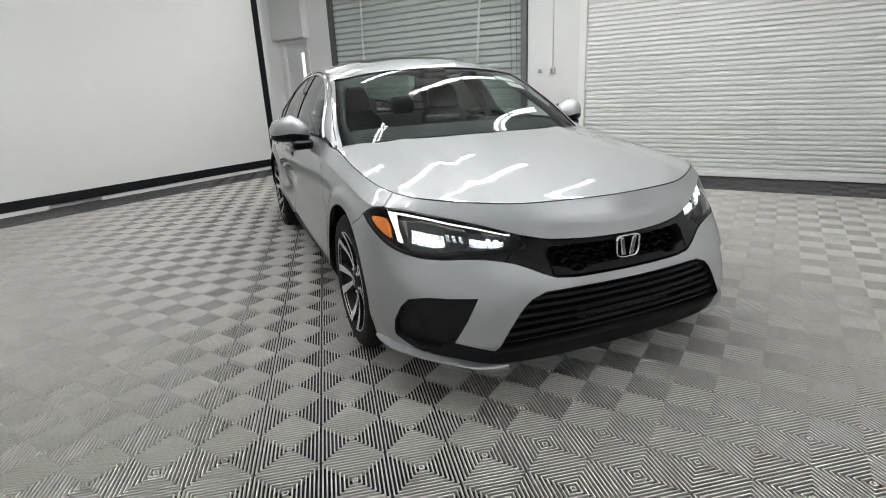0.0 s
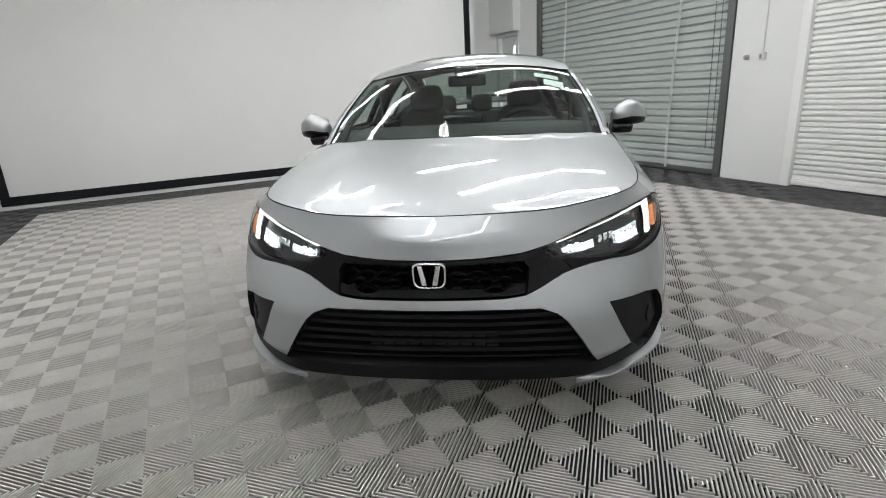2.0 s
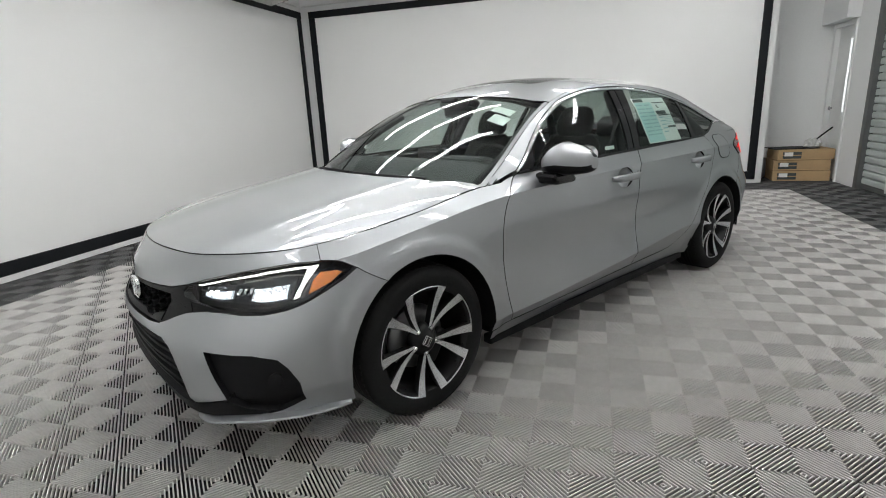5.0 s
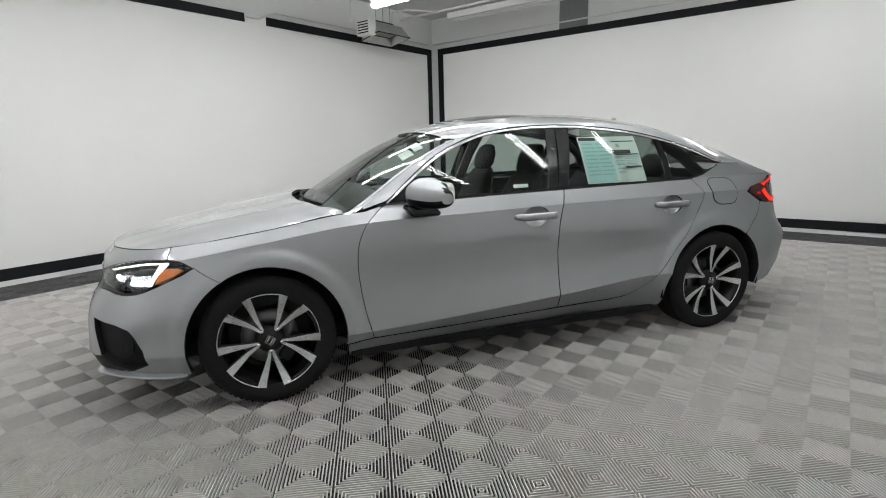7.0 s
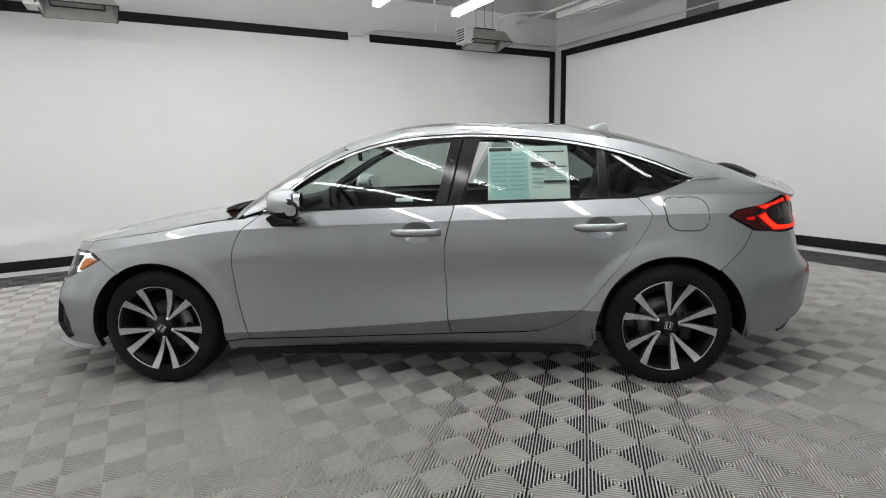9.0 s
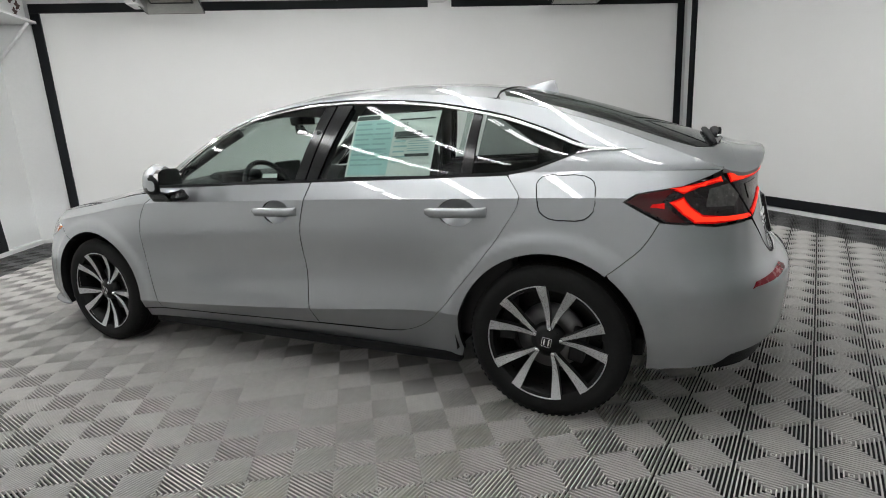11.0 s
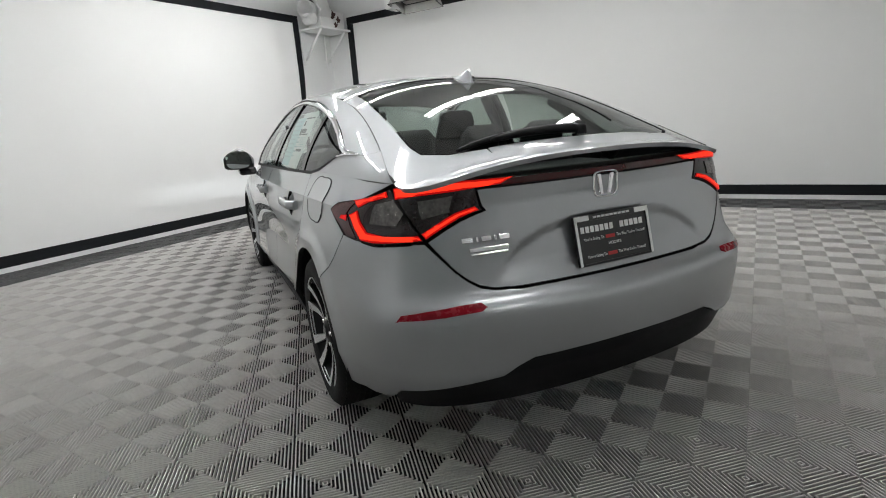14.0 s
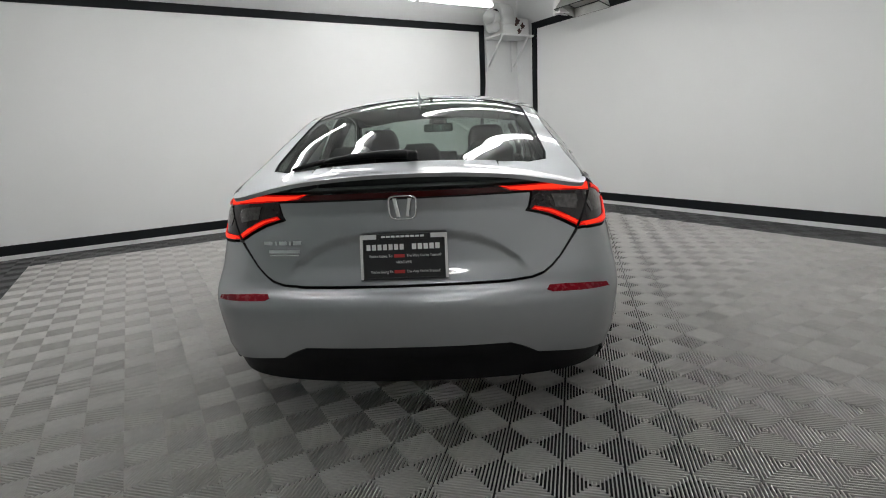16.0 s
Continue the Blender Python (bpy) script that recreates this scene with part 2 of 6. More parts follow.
def curve(pts, n=6):
    """Points of a smooth line through pts."""
    p = np.array(pts, float)
    t = np.r_[0, np.cumsum(np.hypot(*np.diff(p, axis=0).T))]
    u = np.concatenate([np.linspace(a, b, n, endpoint=False) for a, b in zip(t, t[1:])] + [[t[-1]]])
    return [(float(a), float(b)) for a, b in zip(spline(t, p[:, 0], u), spline(t, p[:, 1], u))]

# ---- the room: white screens in black frames on two and a half sides, roller shutters on the fourth ----
def setting(name, bm, mats, label, smooth=False):
    ob = part(name, bm, mats, None, label, smooth, m=ROOM)
    return tagged(ob, kind="structure")


def slab(name, a, b, mat, label):
    bm = bmesh.new()
    box(bm, a, b)
    return setting(name, bm, mat, label)


T = 0.2
north = slab("wall_north", (WEST - T, NORTH + .02, 0), (6.2, NORTH + .02 + T, CEILING), WALL, "white painted wall behind a cloth screen")
east = slab("wall_east", (EAST + .02, -2.93, 0), (EAST + .02 + T, NORTH + .02, CEILING), WALL, "white painted wall behind a cloth screen")
slab("wall_east_recess", (5.78, -3.90, 0), (5.98, -2.93, CEILING), WALL, "white painted wall of the recess by the door")
slab("wall_recess_side", (EAST + .02 + T, -2.95, 0), (5.78, -2.75, CEILING), WALL, "white painted return wall")
west = slab("wall_west", (WEST - .02 - T, SOUTH - T, 0), (WEST - .02, NORTH + .02, CEILING), WALL, "white painted wall behind a cloth screen")
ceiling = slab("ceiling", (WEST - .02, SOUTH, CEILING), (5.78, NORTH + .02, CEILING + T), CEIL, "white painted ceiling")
# the shutter wall, with two wide openings and a door opening
bm = bmesh.new()
y0, y1 = SOUTH - T, SOUTH
for a, b in (((WEST - .02, 0), (-3.62, CEILING)), ((-3.62, 3.0), (.06, CEILING)), ((.06, 0), (.80, CEILING)), ((.80, 3.0), (4.48, CEILING)), ((4.48, 0), (5.02, CEILING)), ((5.02, 2.14), (5.70, CEILING)), ((5.70, 0), (5.98, CEILING))):
    box(bm, (a[0], y0, a[1]), (b[0], y1, b[1]))
south = setting("wall_south", bm, WALL, "white painted wall with two roller shutters and a door")

slab("trim_soffit", (4.98, SOUTH + .001, 2.155), (5.779, SOUTH + .16, CEILING - .001), WALL, "white boxed-in soffit over the door")


def shutter(name, u0, u1, top_z, pitch, mat, label, round_):
    """A roller shutter of interlocking curtain slats, hung in its opening."""
    holder = tagged(link(name, None, None, m=ROOM), label, "roller shutter", kind="structure")
    n = int(top_z / pitch)
    j = (.0115 if pitch < .06 else .013) / pitch    # the open joint between two slats
    prof = [(-.028, 0.0), (.001, .004), (round_ * .7, .05), (round_, .13), (round_ + .001, .5), (round_, .84 - j), (round_ * .7, .93 - j), (-.002, .995 - j), (-.028, 1.0 - j), (-.028, 1.0)]
    bm = bmesh.new()
    rows_ = [[bm.verts.new((x, SOUTH - .055 + d, k * pitch)) for d, k in prof] for x in (u0, u1)]
    for i in range(len(prof) - 1):
        bm.faces.new((rows_[0][i], rows_[1][i], rows_[1][i + 1], rows_[0][i + 1]))
    back = [bm.verts.new((x, SOUTH - .085, k * pitch)) for x in (u0, u1) for k in (0, 1)]
    bm.faces.new((back[0], back[1], back[3], back[2]))
    bmesh.ops.recalc_face_normals(bm, faces=bm.faces[:])
    first = part("slat", bm, mat, holder, m=Matrix.Translation((0, 0, .07)))
    for k in range(1, n):
        ob = link("slat", first.data, holder, m=Matrix.Translation((0, 0, .07 + k * pitch)))
    bm = bmesh.new()
    box(bm, (u0, SOUTH - .085, .012), (u1, SOUTH - .035, .07), .006)
    part("bottom_rail", bm, GUIDE if mat is SHUTTER_GREY else mat, holder, "bottom rail")
    for x in (u0, u1):
        bm = bmesh.new()
        box(bm, (x - .045, SOUTH - .10, 0), (x + .045, SOUTH + .012, top_z + .05), .004)
        part("guide", bm, GUIDE if mat is SHUTTER_GREY else mat, holder, "side guide channel")
    return holder


grey_shutter = shutter("shutter_1", .86, 4.44, 2.95, .091, SHUTTER_GREY, "closed pale grey roller shutter with broad slats", .010)
white_shutter = shutter("shutter_2", -3.58, .03, 2.95, .056, SHUTTER_WHITE, "closed white roller shutter with narrow slats", .006)
for k, (x, lean) in enumerate(((3.76, .03), (1.60, .05))):
    bm = bmesh.new()
    pts = [(x + lean * math.sin(z * 1.1 + k) - lean * .4 * z / 3, SOUTH - .03 + .004 * math.sin(5 * z), z) for z in np.linspace(.04, 2.9, 26)]
    for a, b in zip(pts, pts[1:]):
        w = .022
        vs = [bm.verts.new((p[0] + d, p[1], p[2])) for p in (a, b) for d in (-w, w)]
        bm.faces.new((vs[0], vs[1], vs[3], vs[2]))
    bmesh.ops.solidify(bm, geom=bm.faces[:], thickness=.003)
    part("strap", bm, WALL, grey_shutter, "white webbing strap")
chain = tagged(link("pull_chain", None, None, m=ROOM), "steel hand chain looped beside the grey shutter", "chain")
bm = bmesh.new()
lathe(bm, [(.005, -.006), (.008, 0), (.005, .006)], "Y", 6)
bead = None
for side_ in (0, 1):
    for k in range(80):
        z = .35 + k * .033
        m = pose(1.02 - side_ * .085 + .03 * z / 2, SOUTH + .02, z, 0, 0, 90 * (k % 2)) @ Matrix.Diagonal((.8, .8, 1.8, 1))
        if bead is None:
            bead = part("chain_bead", bm, GUIDE, chain, m=m)
        else:
            link("chain_bead", bead.data, chain, m=m)

# the white door in its frame
door = tagged(link("door_1", None, None, m=ROOM), "closed white door with a narrow bright glass strip", "door", kind="structure")
bm = bmesh.new()
box(bm, (5.06, SOUTH - .09, .01), (5.66, SOUTH - .045, 2.10), .003)
part("door_leaf", bm, DOOR_PAINT, door)
bm = bmesh.new()
for a, b in (((5.02, 0), (5.07, 2.14)), ((5.65, 0), (5.70, 2.14)), ((5.07, 2.09), (5.65, 2.14))):
    box(bm, (a[0], SOUTH - .12, a[1]), (b[0], SOUTH + .02, b[1]), .004)
part("door_frame", bm, WALL, door)
bm = bmesh.new()
box(bm, (5.20, SOUTH - .05, .95), (5.27, SOUTH - .040, 1.92), .002)
part("glass_strip", bm, material("bright_door_glass", (0.8, 0.82, 0.82), 0.15, emit=1.2, emit_colour=(0.95, 1, 1)), door)
bm = bmesh.new()
lathe(bm, [(0, .05), (.024, .045), (.028, .03), (.012, .02), (.012, 0)], "Y", 16)
part("door_handle", bm, STEEL, door, m=pose(5.60, SOUTH - .046, 1.0))

# screens: cloth stretched in flat black frames
def screen(name, a, b, z0, z1, axis, label, gap=None, bow=0.0):
    """A cloth screen from a to b along its wall, framed in black. axis: 'u' along the north wall, 'e' the east wall, 'w' the west wall."""
    def place(t, z, d):
        return {"u": (t, NORTH - d, z), "e": (EAST - d, t, z), "w": (WEST + d, t, z)}[axis]
    holder = tagged(link(name, None, None, m=ROOM), label, "screen", kind="structure")
    bm = bmesh.new()
    nu, nz = 60, 24
    grid = []
    for i in range(nu + 1):
        t = a + (b - a) * i / nu
        col = []
        for j in range(nz + 1):
            z = z0 + (z1 - z0) * j / nz
            d = .012 + .010 * noise.noise(Vector((t * .7, z * .5, 3.1 + ord(axis))))
            d += .010 * math.exp(-((z - z0 - .20) / .05) ** 2) * (0.5 + noise.noise(Vector((t * 1.7, 5.0, ord(axis)))))
            d += .008 * math.exp(-((z - z1 + .20 + .05 * math.sin(t)) / .03) ** 2) * (axis != "u")
            if axis == "w":
                s_ = (b - t) - .42 * (z - z0) + .55
                d += .034 * min(1, max(0, (b - t - .12) / .2)) * max(0, 1 - (b - t) / 1.5) * max(0, (z - z0 - .6) / 2.3) * (math.sin(8.5 * s_) + .4 * math.sin(19 * s_))
            col.append(bm.verts.new(place(t, z, max(.004, d))))
        grid.append(col)
    for i in range(nu):
        for j in range(nz):
            bm.faces.new((grid[i][j], grid[i + 1][j], grid[i + 1][j + 1], grid[i][j + 1])).smooth = True
    bmesh.ops.recalc_face_normals(bm, faces=bm.faces[:])
    part("screen_cloth", bm, CLOTH, holder, "white stretched cloth", smooth=True)

    def bar(name, t0, t1, za, zb, mat, d0=.002, d1=.034):
        bm = bmesh.new()
        p, q = place(t0, za, d0), place(t1, zb, d1)
        box(bm, [min(p[i], q[i]) for i in range(3)], [max(p[i], q[i]) for i in range(3)], .003)
        part(name, bm, mat, holder)
    w = .105
    bar("frame_bar", a, a + w, z0 + .001, z1 - w, FRAME_BLACK)
    if axis == "w":
        # this upright has come loose: it hangs in a bow and twists to a narrow edge half way down
        bm = bmesh.new()
        rows_ = []
        for q in np.linspace(0, 1, 25):
            z = z0 + .001 + (z1 - w - z0 - .002) * q
            sag = -.055 * math.sin(math.pi * min(1, q / .72)) ** 1.4 if q < .72 else 0.0
            wide = w * (.5 - .24 * math.exp(-((q - .42) / .16) ** 2))
            mid = b - w / 2 + sag
            rows_.append([bm.verts.new(place(mid + k * wide, z, d)) for k, d in ((-1, .022), (-1, .036), (1, .036), (1, .022))])
        for p, q in zip(rows_, rows_[1:]):
            for k in range(4):
                bm.faces.new((p[k], p[(k + 1) % 4], q[(k + 1) % 4], q[k]))
        for r in (rows_[0], rows_[-1]):
            bm.faces.new(r)
        bmesh.ops.recalc_face_normals(bm, faces=bm.faces[:])
        part("frame_bar", bm, FRAME_BLACK, holder, "loose bowed frame strip")
    else:
        bar("frame_bar", b - w, b, z0 + .001, z1 - w, FRAME_BLACK)
    bar("frame_bar", a, b, z0, z0 + .115, FRAME_BLACK, .002, .037)
    if gap:
        bar("frame_bar", a, gap[0], z1 - w, z1, FRAME_BLACK, .002, .037)
        bar("frame_bar", gap[1], b, z1 - w, z1, FRAME_BLACK, .002, .037)
    else:
        bar("frame_bar", a, b, z1 - w, z1, FRAME_BLACK, .002, .037)
    return holder


screen("screen_1", -3.78, 4.99, .05, 2.94, "u", "white cloth screen in a black frame on the long wall", gap=(1.14, 1.47))
screen("screen_2", -2.88, 4.08, .05, 2.94, "e", "white cloth screen in a black frame beside the corner")
screen("screen_3", -3.75, 3.50, .05, 2.94, "w", "white cloth screen in a black frame with loose folds")
# pale plinth strips under the screens
for name, a, b in (("trim_north", (WEST, NORTH - .045, 0), (EAST, NORTH + .02, .05)), ("trim_west", (WEST - .02, SOUTH, 0), (WEST + .045, NORTH - .05, .05))):
    slab(name, a, b, WALL, "white plinth strip at the foot of the wall")
for k, (a, b) in enumerate(((-2.9, -2.2), (-2.2, -1.05), (-1.05, .02), (.62, 2.0), (2.0, NORTH - .05))):
    slab(f"trim_east_{k + 1}", (EAST - .045, a + .004, 0), (EAST + .02, b, .042 + .006 * (k % 2)), WALL, "white plinth strip at the foot of the wall")

slab("trim_jamb", (EAST - .030, -2.965, 0), (EAST + .019, -2.882, CEILING - .002), WALL, "white painted end of the screen wall")
# over the screens: conduit, column, pipes, unlit and lit strip lamps
def pipe_run(name, pts, r, mat, label):
    bm = bmesh.new()
    tube(bm, pts, r, 8)
    tagged(part(name, bm, mat, None, label, m=ROOM), category="pipe", kind="structure")


pipe_run("conduit_1", [(4.9, NORTH - .01, 3.02), (3.0, NORTH - .01, 3.02), (1.62, NORTH - .01, 3.02), (1.48, NORTH - .012, 2.97), (1.36, NORTH - .012, 2.90), (1.18, NORTH - .012, 2.90)], .012, PIPE, "white conduit along the wall")
pipe_run("conduit_2", [(EAST - .012, 4.2, 3.03), (EAST - .012, 1.0, 3.05), (EAST - .012, -2.8, 3.06)], .012, PIPE, "white conduit along the wall")
pipe_run("sprinkler_pipe_1", [(4.05, 4.1, CEILING - .18), (4.05, 3.30, CEILING - .18), (4.05, -2.5, CEILING - .18)], .02, PIPE, "white sprinkler pipe under the ceiling")
pipe_run("sprinkler_pipe_2", [(4.05, 3.30, CEILING - .18), (3.55, 3.55, CEILING - .2), (3.45, 3.75, CEILING - .22), (3.45, 3.78, 3.05), (3.47, 3.80, 2.90)], .014, PIPE, "white sprinkler drop pipe")
pipe_run("sprinkler_pipe_3", [(1.9, 3.05, CEILING - .02), (1.9, 3.05, 2.78)], .008, PIPE, "thin hanging rod")
pipe_run("beam_1", [(WEST, 1.0, CEILING - .05), (EAST, 1.0, CEILING - .05)], .05, CEIL, "white painted ceiling beam")
bm = bmesh.new()
box(bm, (EAST - .005, 1.22, 2.945), (EAST + .02, 1.68, CEILING), .004)
setting("column_1", bm, COLUMN, "grey painted steel column above the screen")


def strip_lamp():
    """A ceiling batten with two tubes, 1.2 m long, along v."""
    holder = tagged(new("strip_lamp"), "lit white batten lamp with two bare tubes", "lamp", "strip lamps under the ceiling")
    bm = bmesh.new()
    vs = box(bm, (-.055, -.60, .03), (.055, .60, .085), .006)
    for v in vs:
        if v.co.z < .05:
            v.co.x *= .45
    part("batten", bm, PIPE, holder)
    for sx in (-1, 1):
        bm = bmesh.new()
        tube(bm, [(sx * .024, -.575, .015), (sx * .024, .575, .015)], .014, 10)
        part("tube", bm, TUBE, holder)
    for sy in (-1, 1):
        bm = bmesh.new()
        box(bm, (-.065, sy * .59 - .012, -.005), (.065, sy * .59 + .012, .05), .004)
        part("lamp_holder", bm, PIPE, holder)
        bm = bmesh.new()
        tube(bm, [(0, sy * .45, .08), (0, sy * .45, .55)], .004, 6)
        part("hanger", bm, STEEL, holder)
    return holder


lamp = None
for u, steps in LAMP_ROWS.items():
    for v in steps:
        m = at(u, v, 2.92)
        if lamp is None:
            lamp = strip_lamp()
            lamp.matrix_basis = m
        else:
            copy_thing(lamp, m)
# a batten that is switched off
off = tagged(link("unlit_strip_lamp", None, None, m=at(4.1, 1.9, 3.15)), "unlit white batten lamp under the ceiling", "lamp")
bm = bmesh.new()
box(bm, (-.10, -1.2, 0), (.10, 1.2, .09), .01)
part("batten", bm, PIPE, off)
for sx in (-1, 1):
    bm = bmesh.new()
    tube(bm, [(sx * .05, -1.15, -.012), (sx * .05, 1.15, -.012)], .014, 8)
    part("tube", bm, WALL, off)
for sy in (-1, 1):
    bm = bmesh.new()
    tube(bm, [(0, sy * .9, .08), (0, sy * .9, .33)], .004, 6)
    part("hanger", bm, STEEL, off)


def heater(m):
    """A hung gas radiant heater: a sheet-metal hood tilted forward, tiles inside, a louvred end."""
    holder = tagged(new("radiant_heater"), "hung galvanised radiant heater with a louvred end box", "heater", "radiant heaters")
    holder.matrix_basis = m
    bm = bmesh.new()
    ends = []
    for x in (-.30, .34):
        ends.append([bm.verts.new((x * k, y, z)) for k, y, z in ((1.0, .17, -.14), (.86, .10, .08), (.86, -.10, .10), (1.08, -.20, -.06))])
    a, b = ends
    for i in range(3):
        bm.faces.new((a[i], a[i + 1], b[i + 1], b[i]))
    for e_ in ends:
        bm.faces.new(e_)
    bmesh.ops.recalc_face_normals(bm, faces=bm.faces[:])
    bmesh.ops.solidify(bm, geom=bm.faces[:], thickness=.008)
    part("hood", bm, GALV, holder)
    rim = [(-.30, .17, -.14), (-.324, -.20, -.06), (.3672, -.20, -.06), (.34, .17, -.14)]
    bm = bmesh.new()
    for p, q in zip(rim, rim[1:] + rim[:1]):
        tube(bm, [p, q], .007, 6)
    part("hood_rim", bm, SOOT, holder)
    bm = bmesh.new()
    for p, q in (((-.22, -.11), (.24, -.11)), ((.24, -.11), (.24, .09)), ((.24, .09), (-.22, .09)), ((-.22, .09), (-.22, -.11))):
        tube(bm, [(p[0], p[1], -.02 - .25 * p[1]), (q[0], q[1], -.02 - .25 * q[1])], .010, 6)
    part("burner_frame", bm, SOOT, holder)
    bm = bmesh.new()
    box(bm, (-.22, -.10, -.02), (.24, .09, .03), .004, Matrix.Rotation(radians(-14), 4, "X"))
    part("burner_tile", bm, HOT, holder)
    bm = bmesh.new()
    box(bm, (-.42, -.13, -.10), (-.29, .13, .12), .01)
    bx = part("end_box", bm, PIPE, holder)
    for k in range(5):
        bm = bmesh.new()
        box(bm, (-.428, -.10, -.07 + k * .036), (-.418, .10, -.055 + k * .036), .002)
        part("louvre", bm, SOOT, bx)
    bm = bmesh.new()
    for k in range(3):
        tube(bm, [(-.15 + k * .15, 0, .10), (-.15 + k * .15, 0, CEILING - 2.90)], .004, 6)
    part("hanger", bm, STEEL, holder)
    bm = bmesh.new()
    box(bm, (-.20, -.06, .10), (.16, .06, .13), .004)
    part("top_bracket", bm, SOOT, holder)
    return holder


h = heater(at(3.02, 3.55, 2.88))
copy_thing(h, at(-1.98, 3.55, 2.84))

# the blower on its bracket in the far corner
blower = tagged(link("blower", None, None, m=at(-4.02, 3.86, 2.74)), "white snail-shell blower on a bracket shelf", "blower")
bm = bmesh.new()
rings = []
for y in (-.13, -.12, .12, .13):
    r0 = .19 if abs(y) > .125 else .205
    rings.append([bm.verts.new(((r0 + .05 * k / 32) * math.cos(2 * math.pi * k / 32), y - .12, .31 + (r0 + .05 * k / 32) * math.sin(2 * math.pi * k / 32))) for k in range(32)])
for p, q in zip(rings, rings[1:]):
    for k in range(32):
        bm.faces.new((p[k], p[(k + 1) % 32], q[(k + 1) % 32], q[k])).smooth = True
for r in (rings[0], rings[-1]):
    bm.faces.new(r)
bmesh.ops.recalc_face_normals(bm, faces=bm.faces[:])
part("scroll", bm, PIPE, blower)
bm = bmesh.new()
lathe(bm, [(.07, -.012), (.11, -.012), (.12, 0), (.07, .0)], "X", 28, closed=True)
part("inlet_ring", bm, SOOT, blower, m=pose(.02, -.262, .31, 0, 0, 90))
bm = bmesh.new()
lathe(bm, [(.105, -.03), (.125, -.03), (.13, .16), (.108, .16), (.100, .02), (0, .02)], "X", 28)
part("inlet_pipe", bm, PIPE, blower, smooth=True, m=pose(.06, -.30, .26, 0, 0, -72))
for y0, z0, k_ in ((-.02, .19, 1.0), (.10, .12, .8), (.03, .04, .7)):
    bm = bmesh.new()
    ring = [bm.verts.new((.0, (y0 + .055 * k_ * (1 + .45 * math.sin(5 * a)) * math.cos(a)), z0 + .06 * k_ * (1 + .35 * math.cos(3 * a + y0 * 9)) * math.sin(a))) for a in np.linspace(0, 2 * math.pi, 18, endpoint=False)]
    f_ = bm.faces.new(ring)
    ext = bmesh.ops.extrude_face_region(bm, geom=[f_])
    for v in [g for g in ext["geom"] if isinstance(g, bmesh.types.BMVert)]:
        v.co.x += .004
    bmesh.ops.recalc_face_normals(bm, faces=bm.faces[:])
    part("rust_patch", bm, RUST, blower, m=pose(.224, .06, .02))
bm = bmesh.new()
box(bm, (-.05, .05, 0), (.222, .30, .27), .012)
part("motor_box", bm, PIPE, blower)
bm = bmesh.new()
box(bm, (-.05, -.25, 0), (.22, .05, .16), .01)
part("base", bm, PIPE, blower)
bm = bmesh.new()
lathe(bm, [(0, -.11), (.07, -.10), (.085, -.08), (.085, .08), (.06, .1), (0, .1)], "X", 20)
part("motor", bm, PIPE, blower, smooth=True, m=Matrix.Translation((.10, -.36, .12)))
bm = bmesh.new()
box(bm, (-.14, -.36, -.03), (.30, .36, 0), .003)
part("shelf", bm, WALL, blower)
for sy in (-.30, .24):
    bm = bmesh.new()
    tube(bm, [(.26, sy, -.03), (-.16, sy + .02, -.46)], .018, 6)
    box(bm, (-.19, sy - .02, -.55), (-.165, sy + .02, 0))
    part("bracket", bm, WALL, blower)

# switches on the pier between the shutters
for u, w, hgt, name, lab in ((.61, .04, .05, "light_switch", "small grey switch box on the wall"), (.43, .07, .075, "isolator_switch", "white isolator box with conduit on the wall")):
    sw = tagged(link(name, None, None, m=at(u, SOUTH, 1.36)), lab, "switch")
    bm = bmesh.new()
    box(bm, (-w / 2, 0, -hgt / 2), (w / 2, .045, hgt / 2), .006)
    part("switch_box", bm, PIPE if w > .06 else GALV, sw)
    bm = bmesh.new()
    box(bm, (-.012, .045, -.02), (.012, .062, .02), .003)
    part("lever", bm, GALV, sw)
    if w > .06:
        bm = bmesh.new()
        tube(bm, [(0, .015, hgt / 2), (0, .015, 1.9)], .006, 8)
        part("conduit", bm, PIPE, sw)

# clutter in the recess
for k, (z0, du, dv) in enumerate(((0, 0, 0), (.152, .01, .015), (.304, -.005, -.01))):
    bx = tagged(link("cardboard_box", None, None, m=at(5.36 + du, -3.52 + dv, z0 + .002, 3 * (k - 1))), "flat brown cardboard box with white labels in a stack", "box", "stacked cardboard boxes")
    bm = bmesh.new()
    box(bm, (-.22, -.36, 0), (.22, .36, .148), .006)
    part("carton", bm, CARD, bx)
    bm = bmesh.new()
    box(bm, (-.2215, .06, .02), (-.2195, .30, .115), 0)
    part("printed_patch", bm, PAPER_INK, bx, "dark printed patch")
    bm = bmesh.new()
    box(bm, (-.2235, .17, .055), (-.2205, .28, .110), 0)
    part("label_sheet", bm, PRINT_WHITE, bx, "white label")
    bm = bmesh.new()
    box(bm, (-.222, -.362, .062), (.222, .362, .073), 0)
    part("tape", bm, CARD, bx)
bag = bmesh.new()
bmesh.ops.create_icosphere(bag, subdivisions=4, radius=.1)
for v in bag.verts:
    n = noise.noise(v.co * 22) * .35 + noise.noise(v.co * 60) * .15
    v.co *= 1 + n
    v.co.z = max(v.co.z * .75, -.055)
tagged(part("plastic_bag", bag, BAG, None, "crumpled clear plastic bag on the boxes", m=at(5.32, -3.66, .512)), category="bag")
bm = bmesh.new()
tube(bm, [(0, -.06, 0), (0, -.36, .27)], .011, 8)
